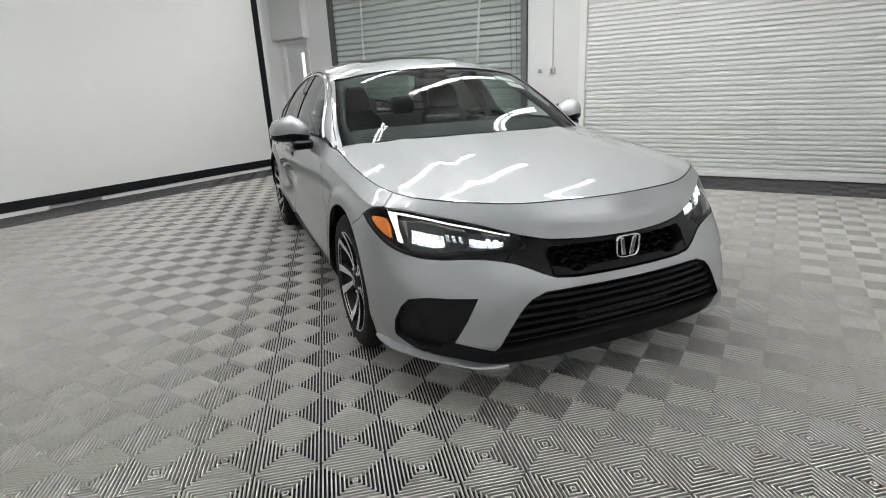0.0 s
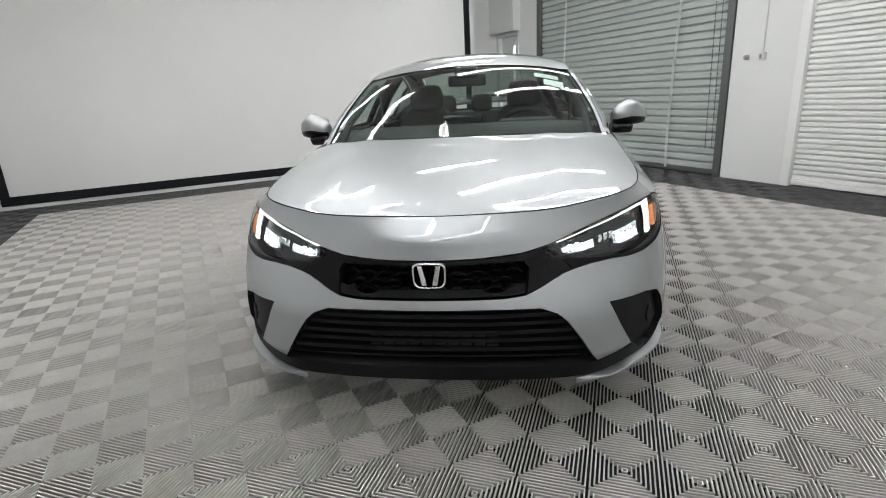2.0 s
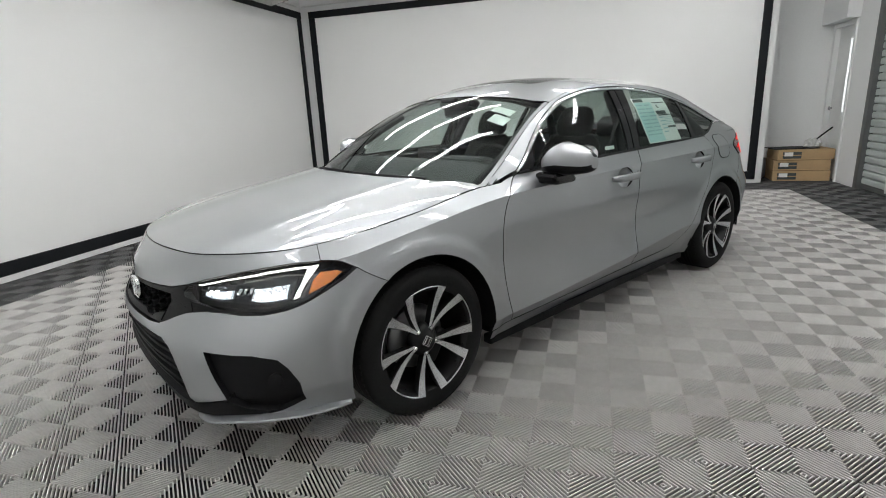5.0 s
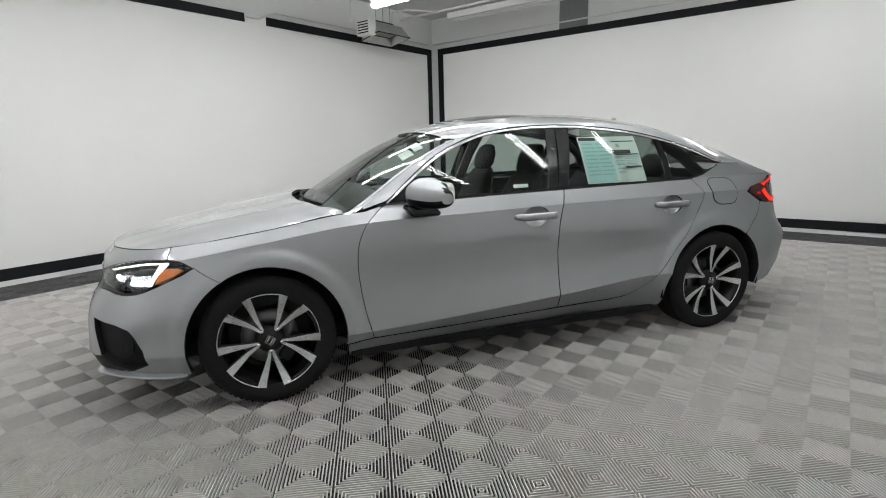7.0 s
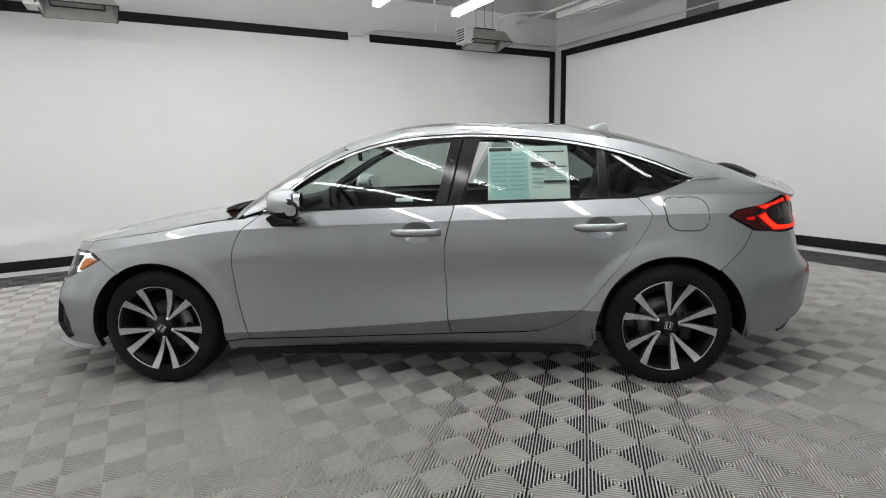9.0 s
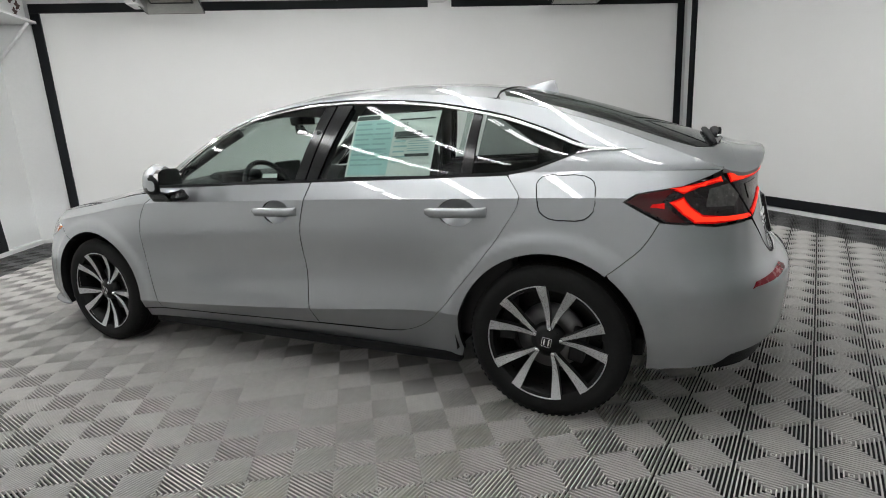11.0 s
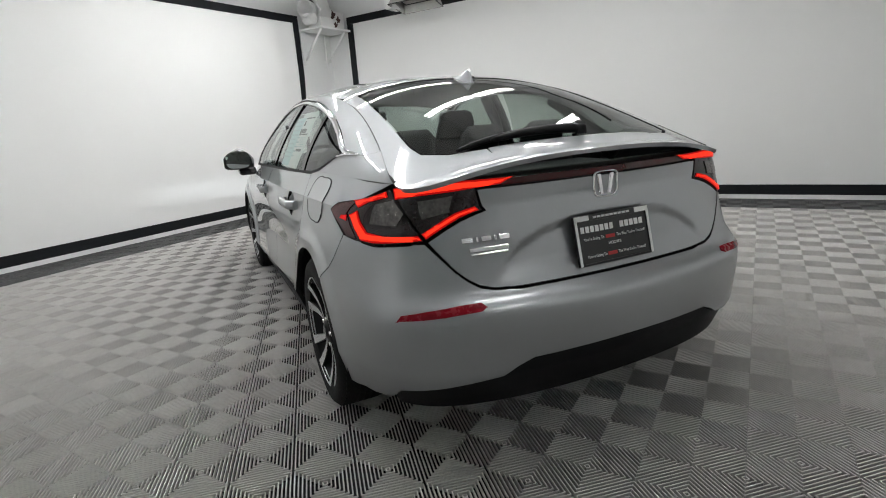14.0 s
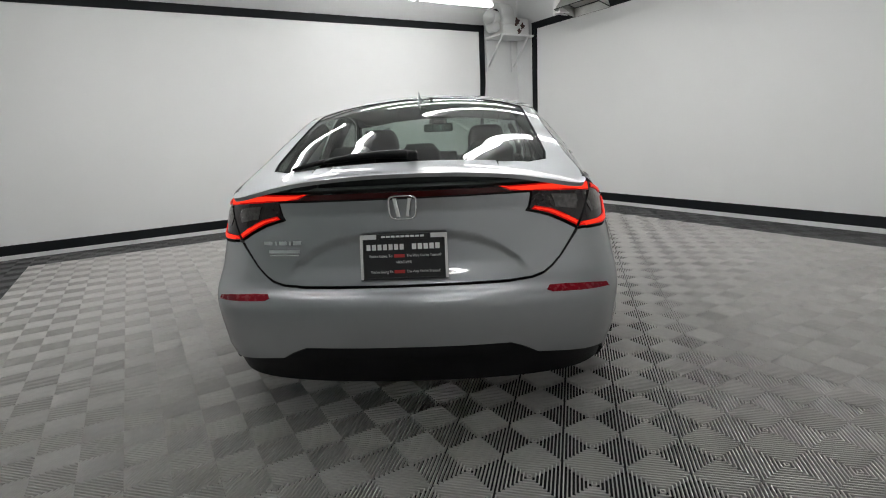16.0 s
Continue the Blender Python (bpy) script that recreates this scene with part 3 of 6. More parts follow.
tagged(part("broom_handle", bm, BLACK, None, "black broom handle leaning over the boxes", m=at(5.30, -3.52, .476)), category="broom")
bm = bmesh.new()
box(bm, (-.2, -.28, 0), (.18, .30, .012), .003)
tagged(part("black_folder", bm, BLACK, None, "flat black sheet lying on the boxes", m=at(5.36, -3.42, .456, 8)), category="sheet")
bm = bmesh.new()
for k in range(3):
    pts = [(math.cos(a) * (.10 + .015 * k) * .5, .02 * k, .15 + math.sin(a) * (.15 + .01 * k)) for a in np.linspace(-1.4, 4.3, 18)]
    for a, b in zip(pts, pts[1:]):
        vs = [bm.verts.new((p[0] + .01 * d, p[1] + d * .18, p[2])) for p in (a, b) for d in (0, 1)]
        bm.faces.new((vs[0], vs[1], vs[3], vs[2])).smooth = True
lo = min(v.co.z for v in bm.verts)
for v in bm.verts:
    v.co.z -= lo
bmesh.ops.solidify(bm, geom=bm.faces[:], thickness=.003)
tagged(part("paper_roll", bm, PAPER, None, "loose roll of grey paper beside the boxes", m=at(5.40, -3.10, .002)), category="paper")
# ---- the car's form: x runs from nose to tail, w is half the width, z up ----
def spline(xs, ys, x):
    """Monotone-ish cubic (Catmull-Rom tangents) through (xs, ys)."""
    xs, ys, x = np.asarray(xs, float), np.asarray(ys, float), np.asarray(x, float)
    m = np.gradient(ys, xs)
    d = np.diff(ys) / np.diff(xs)
    for i in range(1, len(xs) - 1):
        if d[i - 1] * d[i] <= 0:
            m[i] = 0
    m[0], m[-1] = d[0], d[-1]
    i = np.clip(np.searchsorted(xs, x) - 1, 0, len(xs) - 2)
    h = xs[i + 1] - xs[i]
    t = np.clip((x - xs[i]) / h, -0.3, 1.3)
    return ((2 * t**3 - 3 * t**2 + 1) * ys[i] + (t**3 - 2 * t**2 + t) * h * m[i]
            + (3 * t**2 - 2 * t**3) * ys[i + 1] + (t**3 - t**2) * h * m[i + 1])


# Five lines that run round the body from the middle of the nose to the middle of the tail.
LINE_BOTTOM = [(-2.215, 0, .165), (-2.205, .33, .165), (-2.165, .55, .175), (-2.01, .745, .195), (-1.79, .84, .205),
               (-1.37, .855, .20), (-.9, .825, .188), (-.3, .796, .185), (.3, .788, .185), (.9, .800, .188),
               (1.37, .845, .20), (1.76, .83, .225), (2.03, .71, .235), (2.16, .45, .24), (2.2, 0, .24)]
LINE_TUCK = [(-2.265, 0, .29), (-2.25, .33, .29), (-2.205, .57, .29), (-2.03, .775, .30), (-1.8, .868, .31),
             (-1.37, .884, .32), (-.9, .884, .305), (-.3, .893, .335), (.3, .895, .375), (.9, .895, .42),
             (1.37, .888, .40), (1.75, .872, .38), (2.07, .75, .38), (2.215, .48, .38), (2.265, 0, .38)]
LINE_FLANK = [(-2.277, 0, .46), (-2.25, .33, .46), (-2.165, .58, .47), (-1.99, .775, .49), (-1.78, .87, .51),
              (-1.37, .886, .52), (-.9, .874, .54), (-.3, .870, .55), (.3, .870, .56), (.9, .877, .57),
              (1.37, .888, .57), (1.75, .872, .56), (2.06, .782, .57), (2.215, .505, .58), (2.27, 0, .585)]
LINE_WAIST = [(-2.232, 0, .60), (-2.177, .33, .60), (-2.08, .56, .62), (-1.94, .74, .65), (-1.75, .852, .68),
              (-1.37, .876, .69), (-.9, .880, .72), (-.3, .884, .73), (.3, .886, .735), (.9, .882, .735),
              (1.37, .872, .735), (1.75, .850, .72), (2.02, .748, .69), (2.15, .5, .66), (2.19, 0, .655)]
LINE_CREASE = [(-2.215, 0, .70), (-2.13, .35, .70), (-2.02, .57, .72), (-1.88, .74, .745), (-1.70, .838, .755),
               (-1.37, .853, .80), (-.9, .866, .862), (-.3, .873, .880), (.3, .875, .893), (.9, .868, .898),
               (1.37, .847, .900), (1.70, .816, .898), (1.98, .720, .90), (2.09, .50, .90), (2.13, 0, .90)]
LINE_TOP = [(-2.140, 0, .769), (-2.098, .33, .769), (-2.00, .53, .776), (-1.865, .70, .792), (-1.68, .775, .812),
            (-1.37, .798, .85), (-.93, .800, .915), (-.3, .838, .962), (.3, .832, .973), (.9, .815, .981),
            (1.37, .778, .995), (1.70, .746, .99), (1.97, .696, .985), (2.09, .465, .985), (2.135, 0, .985)]
NET = np.array([LINE_BOTTOM, LINE_TUCK, LINE_FLANK, LINE_WAIST, LINE_CREASE, LINE_TOP])
COLS = np.arange(15.0)
FLAT = NET.transpose(1, 0, 2).reshape(15, 18)
SLOPE = np.gradient(FLAT, axis=0)
SLOPE[0], SLOPE[-1] = FLAT[1] - FLAT[0], FLAT[-1] - FLAT[-2]
SLOPE[0, 0::3], SLOPE[-1, 0::3] = 0, 0
SLOPE[1:-1][(np.diff(FLAT, axis=0)[:-1] * np.diff(FLAT, axis=0)[1:]) <= 0] = 0


def net(s, l):
    """The band round the body: s = 0 at the nose to 14 at the tail, l = 0 at the bottom to 5 at the top."""
    s, l = np.broadcast_arrays(np.asarray(s, float), np.asarray(l, float))
    shape = s.shape
    s, t = np.clip(s.ravel(), 0, 14), np.clip(l.ravel(), 0, 5)
    i = np.clip(s.astype(int), 0, 13)
    r = (s - i)[:, None]
    q = ((2 * r**3 - 3 * r**2 + 1) * FLAT[i] + (r**3 - 2 * r**2 + r) * SLOPE[i]
         + (3 * r**2 - 2 * r**3) * FLAT[i + 1] + (r**3 - r**2) * SLOPE[i + 1]).reshape(-1, 6, 3)
    n = np.arange(len(s))
    seg = np.clip(t.astype(int), 0, 4)
    r = (t - seg)[:, None]
    a, b = q[n, seg], q[n, seg + 1]
    ma = np.where((seg <= 1)[:, None], b - a, (b - q[n, np.maximum(seg - 1, 0)]) / 2)
    mb = np.where((seg >= 3)[:, None], b - a, (q[n, np.minimum(seg + 2, 5)] - a) / 2)
    bent = (2 * r**3 - 3 * r**2 + 1) * a + (r**3 - 2 * r**2 + r) * ma + (3 * r**2 - 2 * r**3) * b + (r**3 - r**2) * mb
    out = np.where(((seg >= 1) & (seg <= 3))[:, None], bent, a + (b - a) * r)
    out[:, 1] += np.where(seg == 4, 0.004 * r[:, 0] * (1 - r[:, 0]), 0)
    return out.T.reshape((3,) + shape)


def band(s, z):
    """The point of the band at column s and height z (x, w, z), with the flares round the wheel arches."""
    s, z = np.broadcast_arrays(np.asarray(s, float), np.asarray(z, float))
    levels = np.linspace(0, 5, 21)
    zs = net(s[..., None] + 0 * levels, 0 * s[..., None] + levels)[2]
    k = np.clip((zs < z[..., None]).sum(-1) - 1, 0, 19)
    za, zb = np.take_along_axis(zs, k[..., None], -1)[..., 0], np.take_along_axis(zs, k[..., None] + 1, -1)[..., 0]
    l = levels[k] + np.clip((z - za) / np.maximum(zb - za, 1e-9), 0, 1) * .25
    for _ in range(2):
        z0 = net(s, l)[2]
        l = np.clip(l + (z - z0) * .25 / np.maximum(zb - za, 1e-4), 0, 5)
    x, w, _ = net(s, l)
    for axle in (-1.3675, 1.3675):
        r = np.hypot(x - axle, z - .322)
        f = np.clip((.465 - r) / .055, 0, 1)
        w = w + 0.013 * f * f * (3 - 2 * f) * (w > .6)
    return np.array([x, w, z])


def col_at(x, z):
    """The column whose point at height z lies at x."""
    x, z = np.broadcast_arrays(np.asarray(x, float), np.asarray(z, float))
    cols = np.linspace(0, 14, 113)
    xs = band(cols + 0 * x[..., None], z[..., None] + 0 * cols)[0]
    k = np.clip((xs < x[..., None]).sum(-1) - 1, 0, 111)
    xa, xb = np.take_along_axis(xs, k[..., None], -1)[..., 0], np.take_along_axis(xs, k[..., None] + 1, -1)[..., 0]
    s = cols[k] + np.clip((x - xa) / np.maximum(xb - xa, 1e-9), 0, 1) * .125
    for _ in range(2):
        s = s + (x - band(s, z)[0]) * .125 / np.maximum(xb - xa, 1e-4)
    return s


def top(x, w):
    """Height of windscreen, roof, rear window and tail."""
    zc = spline([-1.25, -1.12, -.88, -.65, -.41, -.12, .25, .6, .95, 1.23, 1.47, 1.81, 1.98, 2.1, 2.2],
                [.855, .925, 1.072, 1.206, 1.315, 1.390, 1.419, 1.418, 1.388, 1.335, 1.262, 1.142, 1.083, 1.042, 1.016], x)
    k = spline([-1.2, -.6, 0, .6, 1.2, 1.7, 2.0, 2.2], [.090, .090, .086, .09, .089, .084, .087, .075], x)
    return zc - k * (np.abs(w) / .65) ** 2.3


RAIL_X = [-1.0, -.8, -.55, -.3, 0, .35, .8, 1.1, 1.4, 1.7, 1.97, 2.12]
RAIL_W = [.785, .765, .705, .650, .617, .612, .606, .602, .610, .650, .699, .686]


def rail(x):
    """The edge between roof and side: half width and height."""
    w = spline(RAIL_X, RAIL_W, x)
    return w, top(x, w)


def belt(x):
    z = spline([-1.0, -.93, -.75, -.3, .3, .9, 1.37, 1.70, 1.97], [.895, .915, .945, .962, .973, .981, .995, .99, .985], x)
    w = spline([-1.0, -.93, -.75, -.3, .3, .9, 1.37, 1.70, 1.97], [.785, .79, .81, .838, .832, .815, .778, .746, .696], x)
    return w, z


def cabin(x, z):
    """Half width of the cabin's side at x, z."""
    wb, zb = belt(x)
    wr, zr = rail(x)
    q = np.clip((z - zb) / np.maximum(zr - zb, .004), -.2, 1.1)
    return wb + (wr - wb) * q + .022 * 4 * q * (1 - q) * np.clip((zr - zb) / .2, 0, 1)


FRONT_W = [0, .2, .4, .55, .7, .8, .86]


def bonnet(x, w):
    """Height of the bonnet."""
    w = np.abs(w)
    xf = spline(FRONT_W, [-2.140, -2.130, -2.078, -1.99, -1.865, -1.58, -1.4], w)
    zf = spline(FRONT_W, [.769, .769, .770, .778, .792, .826, .845], w)
    zr = .948 - .062 * (w / .8) ** 2.6
    t = np.clip((x - xf) / (-1.16 - xf), -.2, 1.2)
    n = spline([-.2, 0, .1, .25, .5, .75, 1.0, 1.2], [-.12, 0, .14, .32, .585, .80, 1.0, 1.15], t)
    z = zf + (zr - zf) * n + .006 * np.exp(-((w - .47) / .06) ** 2) * np.clip(t * 3, 0, 1)
    # along its sides the sheet runs into the wings
    we = spline([-1.86, -1.68, -1.54, -1.37, -1.17, -.93], [.70, .775, .791, .798, .798, .80], np.clip(x, -1.86, -.93))
    ze = spline([-1.86, -1.68, -1.54, -1.37, -1.17, -.93], [0.0, -.003, -.008, -.011, -.003, .020], np.clip(x, -1.86, -.93))
    return z + ze * np.clip(w / we, 0, 1.02) ** 7


# ---- panels: outlines laid on the car's form, with thickness and real gaps ----
def on_band(u, v):
    x, w, z = band(np.abs(u), v)
    return np.array([x, w * np.sign(u), z])


def on_top(u, v):
    return np.array([u, v, top(u, v)])


def on_bonnet(u, v):
    return np.array([u, v, bonnet(u, v)])


def on_cabin(side):
    return lambda u, v: np.array([u, side * cabin(u, v), v])


def panel(name, outline, form, parent, mats, step=(0.12, 0.03), lift=0.0, depth=0.014, gap=0.002, label="", swell=0.0, hole=None):
    """A sheet cut to an outline (u, v), laid on a form, lifted along its normal, with a turned-in rim."""
    outline = [tuple(map(float, p)) for p in outline]
    clean = [p for i, p in enumerate(outline) if math.dist(p, outline[i - 1]) > 1e-4]
    bm = bmesh.new()
    bm.faces.new([bm.verts.new((u, v, 0)) for u, v in clean])
    us, vs = [p[0] for p in clean], [p[1] for p in clean]
    for lo, hi, d, n in ((min(us), max(us), step[0], (1, 0, 0)), (min(vs), max(vs), step[1], (0, 1, 0))):
        for k in range(math.floor(lo / d) + 1, math.ceil(hi / d)):
            bmesh.ops.bisect_plane(bm, geom=bm.verts[:] + bm.edges[:] + bm.faces[:], dist=1e-6, plane_co=(n[0] * (k * d + 1e-5), n[1] * (k * d + 1e-5), 0), plane_no=n)
    if form is on_band:
        # real edges along the shoulder crease and along the tuck above the sill
        for level, s0, s1 in ((4.0, 3.7, 11.9), (1.0, 4.6, 9.6)):
            d = step[0]
            for k in range(math.floor(min(us) / d), math.ceil(max(us) / d)):
                ua, ub = k * d + 1e-5, (k + 1) * d + 1e-5
                if not s0 < min(abs(ua), abs(ub)) < max(abs(ua), abs(ub)) < s1:
                    continue
                za, zb = float(net(abs(ua), level)[2]), float(net(abs(ub), level)[2])
                near = [f for f in bm.faces if ua < f.calc_center_bounds()[0] < ub and abs(f.calc_center_bounds()[1] - (za + zb) / 2) < .06]
                if near:
                    bmesh.ops.bisect_plane(bm, geom=near + list({e for f in near for e in f.edges}) + list({v for f in near for v in f.verts}), dist=1e-5, plane_co=(ua, za, 0), plane_no=(zb - za, ua - ub, 0))
    if hole:
        # an opening with a convex rim
        hu, hv = [p[0] for p in hole], [p[1] for p in hole]
        mu, mv = sum(hu) / len(hu), sum(hv) / len(hv)
        for (a0, a1), (b0, b1) in zip(hole, hole[1:] + hole[:1]):
            near = [f for f in bm.faces if abs(f.calc_center_bounds()[0] - mu) < 2.2 * (max(hu) - min(hu)) and abs(f.calc_center_bounds()[1] - mv) < 1.5 * (max(hv) - min(hv))]
            bmesh.ops.bisect_plane(bm, geom=near + list({e for f in near for e in f.edges}) + list({v for f in near for v in f.verts}), dist=1e-6, plane_co=(a0, a1, 0), plane_no=(b1 - a1, a0 - b0, 0))
        turn_ = 1 if (hole[1][0] - hole[0][0]) * (mv - hole[0][1]) - (hole[1][1] - hole[0][1]) * (mu - hole[0][0]) > 0 else -1
        inside = [f for f in bm.faces if all(turn_ * ((q[0] - p[0]) * (c[1] - p[1]) - (q[1] - p[1]) * (c[0] - p[0])) > -1e-7 for c in (f.calc_center_median(),) for p, q in zip(hole, hole[1:] + hole[:1]))]
        bmesh.ops.delete(bm, geom=inside, context="FACES")
    bmesh.ops.triangulate(bm, faces=bm.faces[:])
    bm.verts.index_update()
    bm.verts.ensure_lookup_table()
    uv = np.array([v.co[:2] for v in bm.verts]).T
    e = 2e-3
    p = form(uv[0], uv[1])
    du, dv = form(uv[0] + e, uv[1]) - form(uv[0] - e, uv[1]), form(uv[0], uv[1] + e) - form(uv[0], uv[1] - e)
    nrm = np.cross(du.T, dv.T)
    nrm /= np.maximum(np.linalg.norm(nrm, axis=1, keepdims=True), 1e-12)
    away = p.T - np.array([0.0, 0.0, 0.55]) * [1, 1, 1] - np.c_[p[0] * 0.75, 0 * p[0], 0 * p[0]]
    flip = np.sum(nrm * away) < 0
    if flip:
        nrm = -nrm
    q = p.T + nrm * lift
    rim = [edge for edge in bm.edges if len(edge.link_faces) == 1]
    inward = {}
    for edge in rim:
        a, b = edge.verts
        f = edge.link_faces[0]
        mid = np.mean([q[v.index] for v in f.verts], axis=0)
        t = q[b.index] - q[a.index]
        t = t / max(np.linalg.norm(t), 1e-9)
        d = mid - q[a.index]
        d = d - t * (d @ t)
        n = nrm[a.index]
        d = d - n * (d @ n)
        d = d / max(np.linalg.norm(d), 1e-9)
        for v in (a, b):
            inward.setdefault(v.index, []).append(d)
    for i, ds in inward.items():
        m = np.mean(ds, axis=0)
        q[i] += m / max(np.linalg.norm(m), 0.3) * gap
    if swell:
        # the sheet bulges between its edges
        c = uv.mean(axis=1, keepdims=True)
        r = np.abs((uv - c) / (np.ptp(uv, axis=1).reshape(2, 1) / 2))
        q += nrm * (swell * np.clip(1 - r[0] ** 2, 0, 1) * np.clip(1 - r[1] ** 2, 0, 1))[:, None]
    tris = [[v.index for v in f.verts] for f in bm.faces]
    shade = nrm
    if swell:
        shade = np.zeros_like(q)
        for t in tris:
            fn = np.cross(q[t[1]] - q[t[0]], q[t[2]] - q[t[0]])
            fn = fn if fn @ nrm[t[0]] > 0 else -fn
            for i in t:
                shade[i] += fn
        shade /= np.maximum(np.linalg.norm(shade, axis=1, keepdims=True), 1e-12)
    edges = [(a.index, b.index) for a, b in (edge.verts for edge in rim)]
    bm.free()
    out = []
    for t in tris:
        fn = np.cross(q[t[1]] - q[t[0]], q[t[2]] - q[t[0]])
        out.append(t if fn @ nrm[t[0]] > 0 else t[::-1])
    verts = [tuple(v) for v in q]
    faces = list(out)
    keep = len(faces)
    corner = shade[np.array(out).ravel()]
    if form is on_band and not swell:
        # at a crease each side keeps its own normal: look a little way into the face
        t_ = np.array(out)
        base = uv.T[t_]
        pos = (base + .35 * (base.mean(axis=1, keepdims=True) - base)).reshape(-1, 2).T
        e = 4e-4
        du, dv = form(pos[0] + e, pos[1]) - form(pos[0] - e, pos[1]), form(pos[0], pos[1] + e) - form(pos[0], pos[1] - e)
        near = np.cross(du.T, dv.T) * (-1 if flip else 1)
        near /= np.maximum(np.linalg.norm(near, axis=1, keepdims=True), 1e-12)
        z4, z1 = net(np.abs(uv[0]), 4.0)[2], net(np.abs(uv[0]), 1.0)[2]
        sharp = (np.abs(uv[1] - z4) < .002) & (np.abs(uv[0]) > 3.7) | (np.abs(uv[1] - z1) < .002) & (np.abs(uv[0]) > 4.6) & (np.abs(uv[0]) < 9.6)
        corner = np.where(sharp[t_.ravel()][:, None], near, corner)
    normals = [tuple(c) for c in corner]
    for a, b in edges:
        k = len(verts)
        verts += [tuple(q[a]), tuple(q[b]), tuple(q[b] - nrm[b] * depth), tuple(q[a] - nrm[a] * depth)]
        face = [k, k + 1, k + 2, k + 3]
        fn = np.cross(q[b] - q[a], -nrm[a])
        fn = fn / max(np.linalg.norm(fn), 1e-9)
        faces.append(face)
        normals += [tuple(fn)] * 4
    me = bpy.data.meshes.new(name)
    me.from_pydata(verts, [], faces)
    mats = mats if isinstance(mats, (list, tuple)) else [mats, mats]
    for mt in mats:
        me.materials.append(mt)
    me.polygons.foreach_set("material_index", [0] * keep + [1] * (len(faces) - keep))
    me.polygons.foreach_set("use_smooth", [True] * len(faces))
    me.normals_split_custom_set(normals)
    return link(name, me, parent, label)


def mirrored(half):
    """A full outline from its half with u >= 0 (both ends on u = 0)."""
    return half + [(-u, v) for u, v in reversed(half) if u > 1e-6]


def across(half):
    """The same for outlines (x, w) with w >= 0."""
    return half + [(u, -v) for u, v in reversed(half) if v > 1e-6]


def xz(points):
    """Outline points (x, z) of the flank as (column, z)."""
    p = np.array(points)
    return [(float(s), float(z)) for s, z in zip(col_at(p[:, 0], p[:, 1]), p[:, 1])]


def arch(axle, a, b, r=0.372, n=26):
    """An arc round an axle, from angle a to b (0 points backwards, 90 up)."""
    return [(axle + r * math.cos(radians(t)), 0.322 + r * math.sin(radians(t))) for t in np.linspace(a, b, n)]


def top_line(s0, s1, n=14, drop=0.001):
    return [(float(s), float(spline(COLS, NET[5, :, 2], s)) - drop) for s in np.linspace(s0, s1, n)]


def side(points, sign):
    return [(u * sign, v) for u, v in points]


PAINT = [SILVER, BLACK]
car = tagged(new("car"), "silver five-door hatchback with black grille parked on grey tiles", "car")

# outlines, as (column, height)
grille_top = [(0, .637), (.5, .637), (.9, .643), (1.25, .664)]
lamp_top = curve([(1.25, .664), (1.45, .680), (1.9, .707), (2.7, .741), (3.3, .754), (3.7, .754), (4.0, .742), (4.24, .716)], 3)
lamp_low = curve([(4.24, .716), (4.1, .688), (3.78, .650), (3.4, .622), (2.9, .607), (2.15, .606), (1.43, .616), (1.22, .637), (1.25, .664)], 3)
mask_low = curve([(4.1, .684), (3.78, .642), (3.4, .610), (2.9, .590), (1.9, .588), (1.45, .570), (.95, .520), (.72, .514), (0, .515)], 3)
front_seam = [(4.24, .714), (4.58, .639)]
front_arch = arch(-1.3675, 119, 197, n=18)

nose = grille_top[:-1] + [p for p in lamp_top if p[0] < 3.6] + [(3.632, .7555)] + top_line(3.632, 0, 22)
panel("nose_panel", mirrored(nose), on_band, car, PAINT, (0.1, 0.02), gap=0.0012)
edge = net(np.linspace(0, 5.93, 34), 5.0)
bonnet_half = [(float(a), float(b)) for a, b in zip(edge[0], edge[1])] + [(-.965, .745), (-1.0, .68), (-1.06, .60), (-1.12, .45), (-1.16, .25), (-1.172, 0)]
panel("bonnet", across(bonnet_half), on_bonnet, car, PAINT, (0.03, 0.03), depth=0.02, gap=0.0022)

fascia = [(0, .512), (.72, .511), (.95, .517)] + [p for p in reversed(mask_low) if p[0] > .97] + [(4.16, .698), (4.243, .714), (4.569, .641)] + xz(front_arch[1:])
fascia += [(4.13, .212), (3.5, .207), (2.80, .200), (2.66, .212), (3.22, .240), (3.60, .275), (3.52, .345), (3.32, .405), (3.14, .438), (2.78, .456), (2.08, .464), (2.28, .38), (2.50, .30), (1.96, .268), (1.88, .286), (1.73, .335), (1.58, .384), (1.45, .425), (1.33, .452), (1.12, .474), (.6, .478), (0, .479)]
bumper = panel("front_bumper", mirrored(fascia), on_band, car, PAINT, (0.1, 0.02), depth=0.03, gap=0.0014)
lip = [(0, .262), (1.0, .262), (1.75, .263), (1.95, .262), (2.5, .296), (2.75, .255), (3.18, .241), (2.66, .214), (2.3, .208), (1.9, .204), (1.0, .193), (0, .190)]
panel("front_lip", mirrored(lip), on_band, bumper, BLACK, (0.12, 0.02), lift=-0.002, depth=0.05, label="black plastic lower lip")
